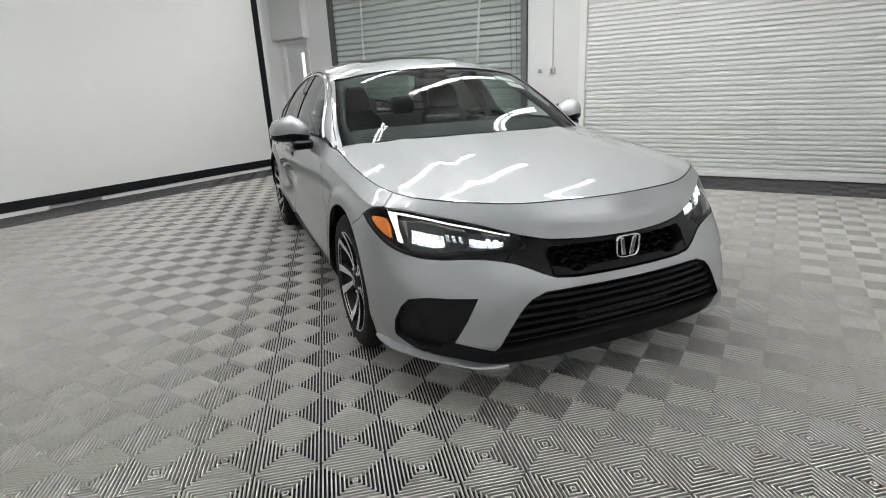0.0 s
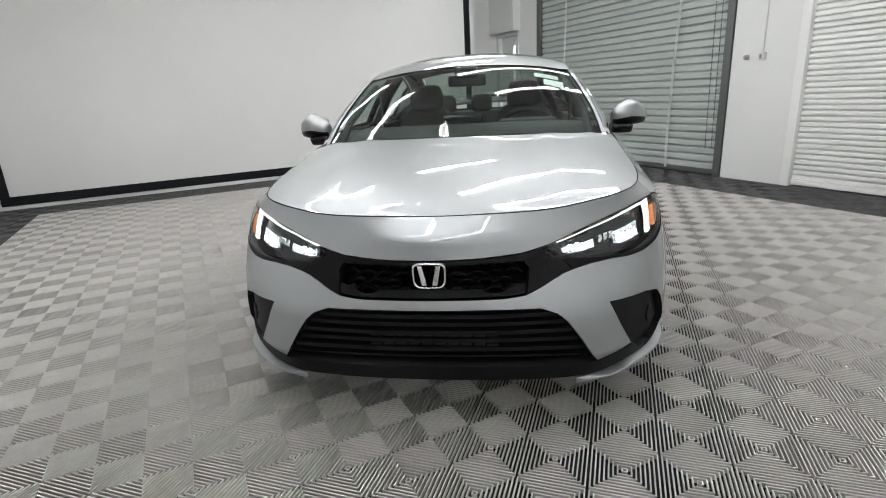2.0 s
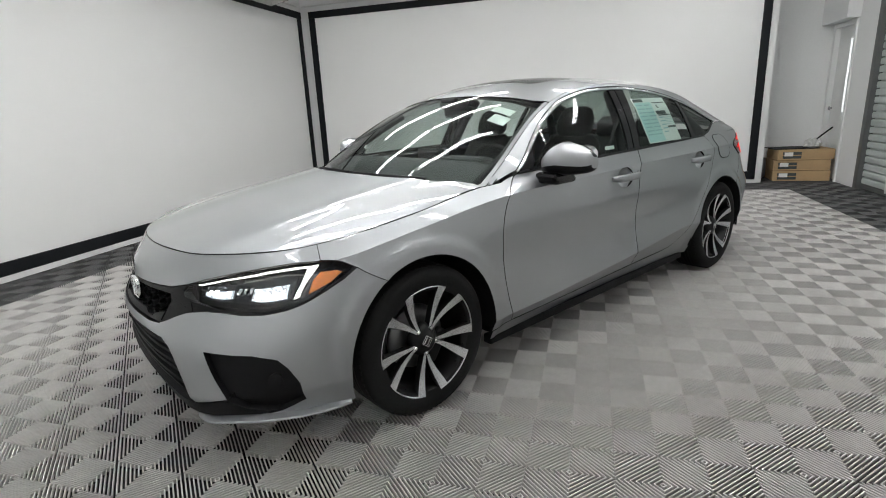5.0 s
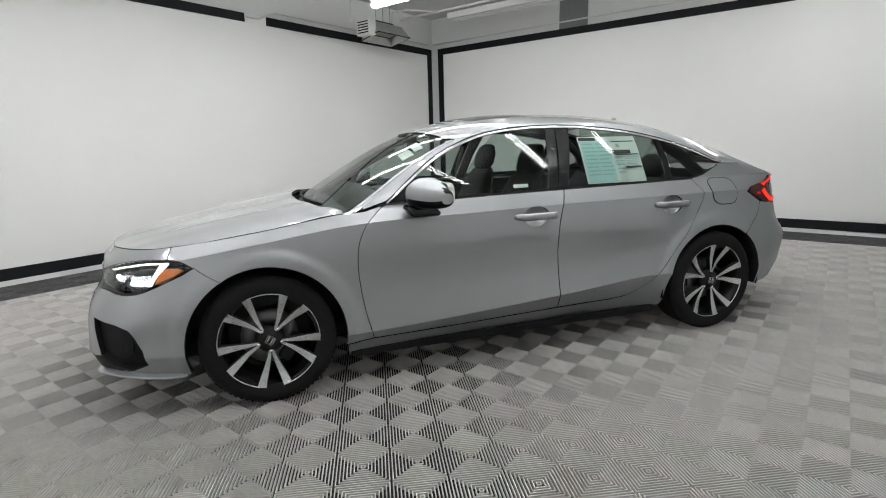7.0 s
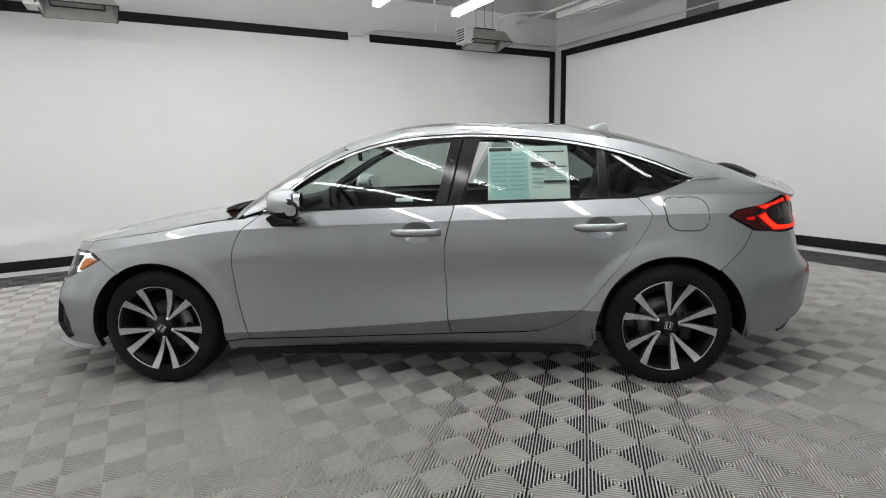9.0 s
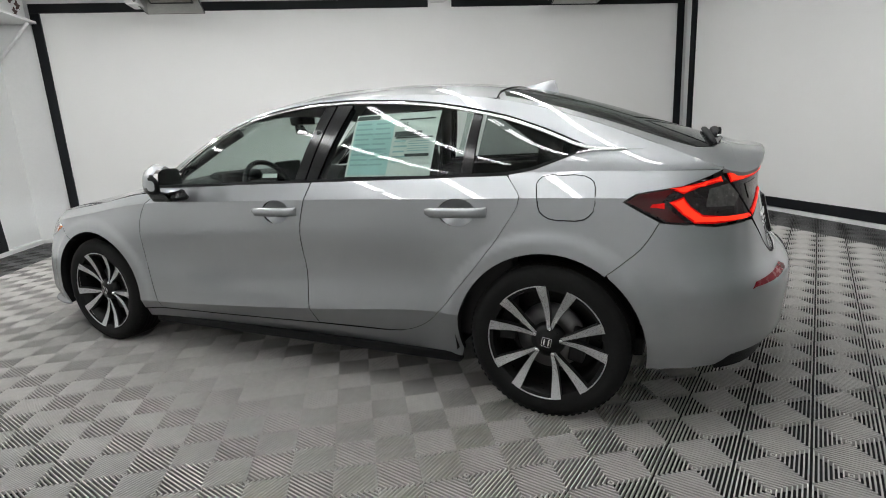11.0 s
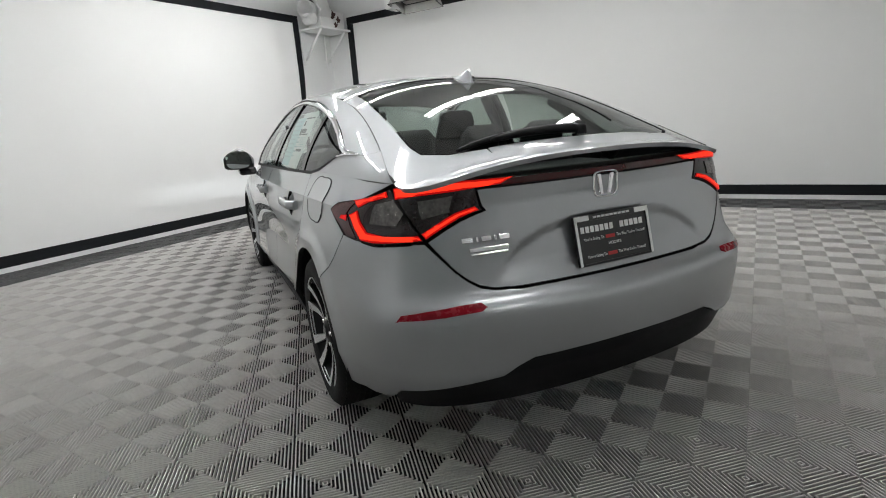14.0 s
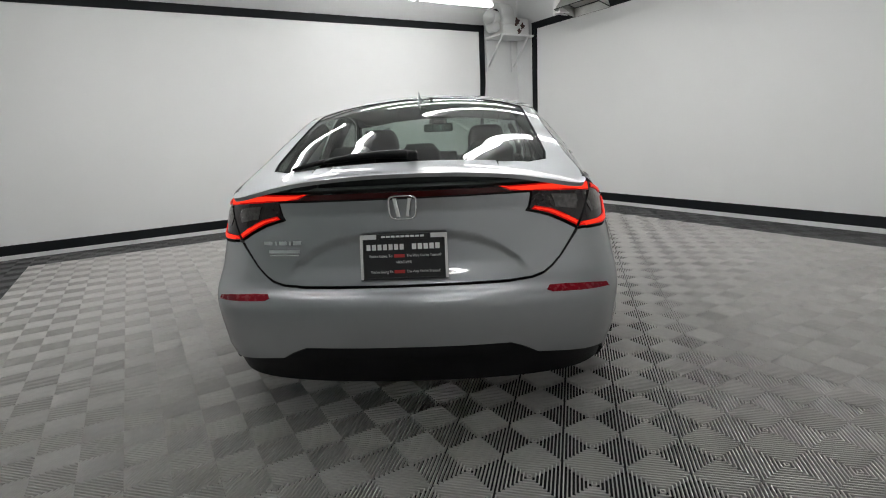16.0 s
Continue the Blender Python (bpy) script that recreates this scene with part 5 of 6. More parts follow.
spoil = [(1.993, 0), (1.987, .18), (1.968, .355), (2.006, .362), (2.006, .60), (1.964, in_rail(1.964, .003))] + curve([(1.985, .698), (2.022, .682), (2.066, .628), (2.102, .51), (2.127, .35), (2.139, .17), (2.143, 0)], 5)
spoiler = panel("spoiler", across(spoil), lambda u, v: np.array([u, v, top(u, v) + .012 * np.clip((u - 2.02) / .1, 0, 1) ** 2]), hatch, [SILVER, SILVER], (0.02, 0.04), lift=0.0006, depth=0.015, gap=0.0005)

# rear bumper and valance
rb = [(14 - s, z) for s, z in [(14, .637), (13.28, .638), (13.08, .646), (12.97, .658), (12.88, .679), (12.78, .707), (12.655, .749), (12.46, .803), (11.73, .793), (11.12, .812), (10.87, .720)] + [(p[0], p[1]) for p in xz([(1.595, .626)] + arch(1.3675, 51, -9, n=14))] + [(11.1, .262), (11.4, .262), (11.7, .275), (11.88, .318), (12.4, .342), (13.0, .372), (13.12, .398), (13.25, .420), (14, .424)]]
rear_bumper = panel("rear_bumper", mirrored(rb), ON_REAR, car, PAINT, (0.1, 0.02), depth=0.03, gap=0.0035)
val = [(14 - s, z) for s, z in [(14, .422), (13.25, .418), (13.12, .396), (13.0, .370), (12.4, .340), (11.88, .316), (11.7, .272), (11.75, .245), (12.2, .245), (13.0, .25), (14, .252)]]
panel("valance", mirrored(val), ON_REAR, rear_bumper, BLACK, (0.12, 0.02), lift=-0.012, depth=0.08, label="black plastic valance")
for sg in (-1, 1):
    ref = [(14 - s, z) for s, z in [(12.05, .574), (12.13, .599), (12.4, .610), (12.75, .619), (12.94, .620), (12.98, .608), (12.92, .597), (12.43, .585), (12.13, .579)]]
    panel("reflector", side(ref, sg), ON_REAR, rear_bumper, REFLECTOR, (0.1, 0.01), lift=0.002, depth=0.006, label="dark red reflector strip")

# tail lamps: outer half on the body, inner half on the tailgate
for sg in (-1, 1):
    outer = [(10.80, .884), (10.96, .911), (11.45, .933), (11.945, .970), (12.2, .89), (12.445, .809), (11.73, .797), (11.2, .808)]
    tail = panel("tail_lamp", side([(14 - s, z) for s, z in outer], sg), ON_REAR, car, [SMOKE, BLACK], (0.1, 0.015), lift=0.001, depth=0.02, label="lit red tail lamp with smoked insert")
    for name, pts, mt in (("dark_corner", [(10.84, .884), (10.97, .907), (11.38, .926), (11.22, .882), (11.30, .845), (11.42, .806), (11.22, .812)], RED),
                          ("light_strip", [(11.30, .925), (11.60, .940), (11.90, .962), (11.94, .945), (11.62, .925), (11.45, .905)], RED_LIT),
                          ("light_hook", [(11.28, .880), (11.45, .898), (11.50, .865), (11.62, .834), (11.9, .826), (12.38, .828), (12.43, .812), (11.73, .801), (11.50, .804), (11.38, .838)], RED_LIT)):
        piece = panel(name, side([(14 - s, z) for s, z in pts], sg), ON_REAR, tail, RED_GLOW if mt is RED_LIT else mt, (0.1, 0.015), lift=0.004, depth=0.002, gap=0.001)
        if mt is RED_LIT:
            panel("light_core", side([(14 - s, z) for s, z in pts], sg), ON_REAR, piece, mt, (0.1, 0.015), lift=0.0065, depth=0.001, gap=0.008)
    inner = [(11.975, .972), (12.3, .982), (12.8, .984), (13.3, .982), (13.22, .960), (13.0, .957), (13.10, .888), (12.9, .868), (12.475, .812), (12.2, .90)]
    hl = panel("tail_lamp", side([(14 - s, z) for s, z in inner], sg), ON_REAR, hatch, [SMOKE, BLACK], (0.1, 0.015), lift=0.001, depth=0.02, label="lit red tail lamp with smoked insert")
    for name, pts, mt in (("light_strip", [(12.0, .970), (12.3, .981), (12.8, .983), (13.28, .981), (13.2, .961), (12.8, .951), (12.3, .944), (12.05, .937)], RED_LIT),
                          ("light_strip", [(12.48, .815), (12.9, .872), (13.07, .888), (13.04, .902), (12.85, .888), (12.42, .832)], RED_LIT),
                          ("reverse_lamp", [(12.45, .875), (12.80, .890), (12.80, .940), (12.38, .930)], SMOKE_LENS)):
        piece = panel(name, side([(14 - s, z) for s, z in pts], sg), ON_REAR, hl, RED_GLOW if mt is RED_LIT else mt, (0.1, 0.015), lift=0.004, depth=0.002, gap=0.001)
        if mt is RED_LIT:
            panel("light_core", side([(14 - s, z) for s, z in pts], sg), ON_REAR, piece, mt, (0.1, 0.015), lift=0.0065, depth=0.001, gap=0.007)
    panel("indicator_lamp", side([(14 - s, z) for s, z in [(11.66, .858), (12.08, .856), (12.20, .895), (12.02, .938), (11.74, .922)]], sg), ON_REAR, tail, SMOKE_LENS, (0.1, 0.015), lift=0.003, depth=0.001)
    panel("inner_reflector", side([(14 - s, z) for s, z in [(11.06, .862), (11.10, .876), (11.24, .880), (11.22, .856)]], sg), ON_REAR, tail, RED_GLOW, (0.1, 0.015), lift=0.0055, depth=0.001)
panel("light_bar", mirrored([(0, .980), (.5, .980), (.73, .979), (.80, .962), (.9, .956), (.5, .955), (0, .955)]), ON_REAR, hatch, RED, (0.15, 0.02), lift=0.001, depth=0.02, label="dark red lamp bar")

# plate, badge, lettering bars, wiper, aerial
xr = float(band(14, .745)[0])
tilt = math.degrees(math.atan2(float(band(14, .68)[0] - band(14, .81)[0]), .13))
plate = pose(xr + .012, 0, .745, 0, -tilt, 0)
bm = bmesh.new()
box(bm, (-.010, -.155, -.078), (.002, .155, .078), .003)
pl = part("number_plate", bm, PLATE_BLACK, hatch, "black dealer plate with white bars and clear frame", m=plate)
bm = bmesh.new()
for a, b in (((-.162, -.084), (.162, -.076)), ((-.162, .064), (.162, .084)), ((-.162, -.076), (-.149, .064)), ((.149, -.076), (.162, .064))):
    box(bm, (-.006, a[0], a[1]), (.006, b[0], b[1]), .002)
rim_ = part("plate_frame", bm, PLATE_BLACK, pl, "black plate frame")
for a, b in (((-.161, -.082), (-.151, .076)), ((.151, -.082), (.161, .076)), ((-.161, .066), (-.100, .083)), ((.100, .066), (.161, .083))):
    bm = bmesh.new()
    box(bm, (.0058, a[0], a[1]), (.0072, b[0], b[1]), 0)
    part("frame_panel", bm, PRINT_WHITE, rim_, "white printed edge of the frame")


def print_bar(y0, y1, zc, h, mat, x=.002):
    """One printed bar on the plate, y counted to the reader's right."""
    bm = bmesh.new()
    box(bm, (x, y0, zc - h / 2), (x + .0012, y1, zc + h / 2), 0)
    part("plate_print", bm, mat, pl)


for k in range(7):
    print_bar(-.138 + k * .0205, -.1235 + k * .0205, .036, .021, PRINT_WHITE)
for k in range(5):
    print_bar(.030 + k * .0215, .046 + k * .0215, .036, .021, PRINT_WHITE)
def lettering(text, y, zc, h, mat, parent, width):
    """Raised print on the plate, centred on y, fitted to a width."""
    font = bpy.data.curves.new("plate_print", "FONT")
    font.body, font.size, font.align_x, font.align_y, font.extrude = text, 1.0, "CENTER", "CENTER", 0.02
    ob = bpy.data.objects.new("plate_print", font)
    me = bpy.data.meshes.new_from_object(ob)
    bpy.data.objects.remove(ob)
    xs = [v.co.x for v in me.vertices]
    mid, span = (min(xs) + max(xs)) / 2, max(xs) - min(xs)
    for v in me.vertices:
        a, b, c = v.co
        v.co = (.0026 + c * .02, y + (a - mid) / span * width, zc + b * h * 1.35)
    me.materials.append(mat)
    link("plate_print", me, parent)


for zc, grow in ((.003, 1.0), (-.055, .96)):
    lettering("You're Going To", -.087 * grow, zc, .0105, PRINT_WHITE, pl, .086 * grow)
    lettering("The Way You're Treated!", .073 * grow, zc, .0105, PRINT_WHITE, pl, .128 * grow)
    print_bar(-.037, .002, zc, .012, PRINT_RED)
lettering("HOOVER", 0, -.021, .0105, PRINT_WHITE, pl, .056)
for k in range(9):
    print_bar(-.082 + k * .018, -.068 + k * .018, .074, .007, PRINT_WHITE, .006)
bm = bmesh.new()
badge(bm, float(band(14, .92)[0]) - .006, .920, .054, .046, 1)
part("badge", bm, CHROME, hatch, "chrome ring badge")
def rear_x(y, z):
    """Where the tail's skin lies at half width y and height z."""
    cols = np.linspace(11.6, 14, 60)
    pts = band(cols, z + 0 * cols)
    return float(np.interp(abs(y), pts[1][::-1], pts[0][::-1]))


for y0, y1, z0, z1 in ((-.545, -.510, .794, .809), (-.500, -.493, .794, .809), (-.483, -.451, .794, .809), (-.441, -.434, .794, .809), (-.424, -.390, .794, .809), (-.525, -.398, .764, .776), (-.522, -.402, .754, .759)):
    bm = bmesh.new()
    vs = box(bm, (0, y0, z0), (.005, y1, z1), .001)
    for v in vs:
        v.co.x += rear_x(v.co.y, v.co.z) + .001
    part("name_bar", bm, CHROME, hatch, "bright lettering bar")
bm = bmesh.new()
line = [(1.972, .03, .015), (1.962, .0, .018), (1.952, -.10, .018), (1.950, -.20, .017), (1.950, -.29, .015), (1.948, -.33, .012)]
tube(bm, [(x, y, float(top(x, y)) + h) for x, y, h in line], [.017, .018, .016, .014, .011, .006], 8)
wiper = part("rear_wiper", bm, BLACK, hatch, "black rear wiper arm and blade", smooth=True)
bm = bmesh.new()
line = [(1.915 + .032 * (abs(y) / .46) ** 2, y) for y in np.linspace(.02, -.46, 10)]
tube(bm, [(x, y, float(top(x, y)) + .009) for x, y in line], [.008, .011, .012, .012, .012, .012, .012, .011, .010, .006], 6)
part("blade", bm, BLACK, wiper)
bm = bmesh.new()
lathe(bm, [(0, .034), (.018, .032), (.022, .02), (.022, 0)], "Z", 16)
part("pivot_cap", bm, BLACK, wiper, m=pose(1.972, .03, float(top(1.972, .03))))
bm = bmesh.new()
fin = []
for x, h, w in ((1.05, .004, .014), (1.11, .017, .016), (1.16, .037, .013), (1.195, .055, .009), (1.222, .060, .006), (1.234, .026, .009), (1.240, .0, .012)):
    z0 = float(top(x, 0)) - .003
    fin.append([bm.verts.new((x, y * w, z0 + h * f)) for y, f in ((-1, 0), (-.7, .4), (-.25, .9), (0, 1), (.25, .9), (.7, .4), (1, 0))])
for a, b in zip(fin, fin[1:]):
    for k in range(6):
        bm.faces.new((a[k], a[k + 1], b[k + 1], b[k])).smooth = True
bm.faces.new(fin[-1])
bmesh.ops.recalc_face_normals(bm, faces=bm.faces[:])
part("roof_aerial", bm, SILVER, car, "silver shark-fin aerial")
bm = bmesh.new()
lathe(bm, [(0, .012), (.012, .010), (.016, 0)], "Z", 14)
part("washer_nozzle", bm, BLACK, hatch, m=pose(1.125, .06, float(top(1.125, .06))))

# door mirrors
for sg in (-1, 1):
    bm = bmesh.new()
    rings = []
    for t, dx0, dx1, z0, z1 in ((0, -.05, .030, .945, 1.005), (.08, -.085, .050, .932, 1.030), (.3, -.112, .066, .928, 1.064), (.48, -.112, .072, .928, 1.080), (.70, -.092, .072, .930, 1.062), (.90, -.050, .070, .936, 1.036), (.97, -.022, .066, .944, 1.022), (1, .004, .060, .956, 1.008)):
        y = sg * (.862 + .206 * t)
        n = 32
        ring = []
        for k in range(n):
            a = 2 * math.pi * k / n
            c, s = math.cos(a), math.sin(a)
            xx = (dx0 + dx1) / 2 + (dx1 - dx0) / 2 * math.copysign(abs(c) ** .8, c)
            ring.append(bm.verts.new((-.575 + xx + .035 * t, y, (z0 + z1) / 2 + (z1 - z0) / 2 * math.copysign(abs(s) ** .75, s))))
        rings.append(ring)
    for a, b in zip(rings, rings[1:]):
        for k in range(n):
            f = bm.faces.new((a[k], a[(k + 1) % n], b[(k + 1) % n], b[k]))
            f.smooth = True
            f.material_index = 1 if math.sin(2 * math.pi * (k + .5) / n) < -.12 or sum(v.co.x for v in f.verts) / 4 > -.520 else 0
    for r in (rings[0], rings[-1]):
        bm.faces.new(r)
    bmesh.ops.recalc_face_normals(bm, faces=bm.faces[:])
    mir = part("door_mirror", bm, [SILVER, SATIN], car, "silver door mirror with black base")
    bm = bmesh.new()
    ring = [bm.verts.new((-.484 + .018 * math.copysign(abs(math.cos(a)) ** .6, math.cos(a)), sg * (.972 + .082 * math.copysign(abs(math.cos(a)) ** .6, math.cos(a))), 1.0 + .058 * math.copysign(abs(math.sin(a)) ** .6, math.sin(a)))) for a in np.linspace(0, 2 * math.pi, 24, endpoint=False)]
    f = bm.faces.new(ring)
    ext = bmesh.ops.extrude_face_region(bm, geom=[f])
    for v in [g for g in ext["geom"] if isinstance(g, bmesh.types.BMVert)]:
        v.co.x -= .03
    bmesh.ops.recalc_face_normals(bm, faces=bm.faces[:])
    part("mirror_glass", bm, MIRROR, mir)
    bm = bmesh.new()
    vs = box(bm, (-.68, 0, .888), (-.525, .13, .945), .018)
    for v in vs:
        v.co.y = sg * (.855 + v.co.y * .9)
        if v.co.z < .91:
            v.co.x += .02
    bmesh.ops.recalc_face_normals(bm, faces=bm.faces[:])
    part("mirror_foot", bm, GLOSS, mir)

# the foot of each windscreen pillar, between bonnet and wing
for sg in (-1, 1):
    panel("pillar_foot", [(u, sg * v) for u, v in ((-1.0, .700), (-.968, .742), (-.905, .800), (-.868, .797), (-.88, .768), (-.93, .755))], on_top, car, PAINT, (0.03, 0.03), lift=0.001, depth=0.012, gap=0.0)

# wipers and cowl in front of the windscreen
panel("cowl", across([(-1.165, 0), (-1.155, .25), (-1.11, .45), (-1.05, .60), (-1.012, .68), (-.992, .695), (-1.025, .655), (-1.075, .52), (-1.12, .25), (-1.135, 0)]), lambda u, v: np.array([u, v, top(u, v) - .012]), car, BLACK, (0.04, 0.05), depth=0.01, gap=-.006)
for y0, y1 in ((-.50, .08), (.05, .60)):
    bm = bmesh.new()
    ys = np.linspace(y0, y1, 9)
    tube(bm, [(-1.115 + .16 * (y / .75) ** 2, y, float(top(-1.115 + .16 * (y / .75) ** 2, y)) + .012) for y in ys], .008, 6)
    part("front_wiper", bm, BLACK, car, "black windscreen wiper")

for sg in (-1, 1):
    bm = bmesh.new()
    vs = box(bm, (-.97, 0, .158), (.97, .05, .204), .008)
    for v in vs:
        v.co.y = sg * (float(np.interp(v.co.x, [-.97, -.3, .3, .97], [.822, .797, .789, .803])) - .040 + v.co.y)
    bmesh.ops.recalc_face_normals(bm, faces=bm.faces[:])
    part("side_skirt", bm, BLACK, car, "black plastic side skirt")

# under the skin: floor pan, wheel wells, bulkheads
bm = bmesh.new()
box(bm, (2.0, -.55, .60), (2.03, .55, .985), .01)
box(bm, (1.80, -.70, .62), (1.83, -.60, .97), .01)
box(bm, (1.80, .60, .62), (1.83, .70, .97), .01)
part("tailgate_lining", bm, TRIM, car, "dark boot lining")
bm = bmesh.new()
box(bm, (-2.08, -.62, .20), (1.72, .62, .30), .02)
box(bm, (-.95, -.80, .20), (.95, .80, .32), .02)
box(bm, (-2.0, -.55, .30), (-1.0, .55, .70), .03)
box(bm, (1.72, -.68, .26), (2.05, .68, .60), .03)
box(bm, (1.0, -.52, .30), (1.74, .52, .62), .03)
part("floor_pan", bm, BLACK, car, "black underbody")
for ax in (-1.3675, 1.3675):
    for sg in (-1, 1):
        bm = bmesh.new()
        n = 24
        prev = None
        for k in range(n + 1):
            a = radians(-9 + 200 * k / n)
            c, s = math.cos(a), math.sin(a)
            row = [bm.verts.new((ax + .392 * c, sg * .50, .322 + .392 * s)), bm.verts.new((ax + .392 * c, sg * .868, .322 + .392 * s)), bm.verts.new((ax, sg * .50, .322))]
            if prev:
                bm.faces.new((prev[0], prev[1], row[1], row[0]))
                bm.faces.new((prev[0], row[0], row[2]))
            prev = row
        part("wheel_well", bm, BLACK, car)

# wheels
def wheel_parts(wheel):
    bm = bmesh.new()
    lathe(bm, [(.222, -.098), (.240, -.104), (.272, -.111), (.302, -.104), (.316, -.088), (.3235, -.070), (.3235, .07), (.316, .088), (.300, .104), (.225, .104), (.205, .10)], "Y", 64)
    part("tyre", bm, TYRE, wheel, "black treaded tyre", smooth=True)
    bm = bmesh.new()
    for k in range(72):
        a = 2 * math.pi * k / 72
        for y0, y1 in ((-.086, -.072), (.072, .086)):
            box(bm, (-.009, y0, .3190), (.007, y1, .3218), 0, Matrix.Rotation(a, 4, "Y"))
    for y in (-.038, -.013, .013, .038):
        lathe(bm, [(.3220, y - .009), (.3240, y - .008), (.3240, y + .008), (.3220, y + .009)], "Y", 64)
    part("tread", bm, TYRE, wheel)
    # thin machined arcs join the spokes two by two along the rim
    for k in range(5):
        bm = bmesh.new()
        rows_ = []
        for t in np.linspace(-22, 22, 15):
            a = radians(72 * k + 54 + t)
            rows_.append([bm.verts.new((r * math.cos(a), y, r * math.sin(a))) for r, y in ((.2335, -.090), (.2345, -.1035), (.2365, -.1055), (.2390, -.1055), (.2400, -.098))])
        for p, q in zip(rows_, rows_[1:]):
            for j in range(4):
                bm.faces.new((p[j], p[j + 1], q[j + 1], q[j])).smooth = True
        bmesh.ops.recalc_face_normals(bm, faces=bm.faces[:])
        part("rim_arc", bm, ALLOY, wheel, "machined rim edge")
    for k in range(10):
        # each spoke widens towards the rim and leans to its neighbour in pairs
        base = 36 * k + (-3.0 if k % 2 else 3.0)
        bm = bmesh.new()
        rows_ = []
        for t in np.linspace(0, 1, 7):
            r = .048 + t * .1895
            half = .0058 + .0180 * t ** 1.05
            a = radians(base + (-10.0 if k % 2 else 10.0) * (1 - t) ** 1.6)
            y = -.074 - .0305 * t + .012 * math.sin(math.pi * t)
            c, s = math.cos(a), math.sin(a)
            rows_.append([bm.verts.new((r * c - q * s, y + d, r * s + q * c)) for q, d in ((-half * .8, .032), (-half, .004), (-half * .86, -.001), (half * .86, -.001), (half, .004), (half * .8, .032))])
        for a, b in zip(rows_, rows_[1:]):
            for j in range(5):
                f = bm.faces.new((a[j], a[j + 1], b[j + 1], b[j]))
                f.material_index = 0 if j == 2 else 1
        bm.faces.new(rows_[0]).material_index = 1
        bm.faces.new(rows_[-1]).material_index = 1
        bmesh.ops.recalc_face_normals(bm, faces=bm.faces[:])
        part("spoke", bm, [ALLOY, DARK_ALLOY], wheel)
    bm = bmesh.new()
    lathe(bm, [(.0, -.088), (.030, -.087), (.033, -.083), (.046, -.080), (.066, -.068), (.072, -.04)], "Y", 40)
    hub = part("hub", bm, DARK_ALLOY, wheel, "black hub", smooth=True)
    bm = bmesh.new()
    for sx in (-1, 1):
        box(bm, (sx * .009 - .003, -.0905, -.014), (sx * .009 + .003, -.087, .014), .001)
    for a, b in (((-.018, -.020), (.018, -.017)), ((-.018, .017), (.018, .020)), ((-.020, -.018), (-.017, .018)), ((.017, -.018), (.020, .018))):
        box(bm, (a[0], -.0905, a[1]), (b[0], -.087, b[1]), .001)
    part("hub_badge", bm, CHROME, wheel)
    for k in range(5):
        bm = bmesh.new()
        lathe(bm, [(0, -.083), (.008, -.083), (.010, -.078), (.010, -.060)], "Y", 8)
        a = radians(72 * k + 18)
        part("wheel_nut", bm, CHROME, wheel, m=Matrix.Translation((.057 * math.cos(a), 0, .057 * math.sin(a))))
    bm = bmesh.new()
    lathe(bm, [(.04, -.012), (.138, -.012), (.138, .010), (.04, .010)], "Y", 48, closed=True)
    part("brake_disc", bm, STEEL, wheel, "steel brake disc")
    bm = bmesh.new()
    vs = box(bm, (.085, -.034, -.075), (.150, .03, .075), .012)
    part("brake_caliper", bm, TRIM, wheel)

bm = bmesh.new()
lathe(bm, [(.241, -.1005), (.236, -.092), (.226, -.078), (.210, -.03), (.206, .09), (.19, .09), (.02, .06)], "Y", 64)
wheel = part("wheel", bm, DARK_ALLOY, car, "black and machined ten-spoke alloy wheel", smooth=True, m=pose(-1.3675, -.772, .3235, 0, 35, 0))
wheel_parts(wheel)
for x, sg, roll in ((1.3675, -1, 11), (-1.3675, 1, 40), (1.3675, 1, 3)):
    copy_thing(wheel, pose(x, sg * .772, .3235, 0, roll, 0 if sg < 0 else 180))

# ---- inside the car ----
def cushion(bm, rings, n=16, power=.6):
    """A soft body lofted through rings of (centre, half width, half depth, axis up)."""
    loops = []
    for (x, y, z), a, b, lean in rings:
        loop = []
        for k in range(n):
            t = 2 * math.pi * k / n
            c, s = math.cos(t), math.sin(t)
            dy, dd = a * math.copysign(abs(c) ** power, c), b * math.copysign(abs(s) ** power, s)
            loop.append(bm.verts.new((x + dd * math.cos(lean), y + dy, z + dd * math.sin(lean))))
        loops.append(loop)
    for p, q in zip(loops, loops[1:]):
        for k in range(n):
            bm.faces.new((p[k], p[(k + 1) % n], q[(k + 1) % n], q[k])).smooth = True
    for r in (loops[0], loops[-1]):
        bm.faces.new(r).smooth = True
    bmesh.ops.recalc_face_normals(bm, faces=bm.faces[:])


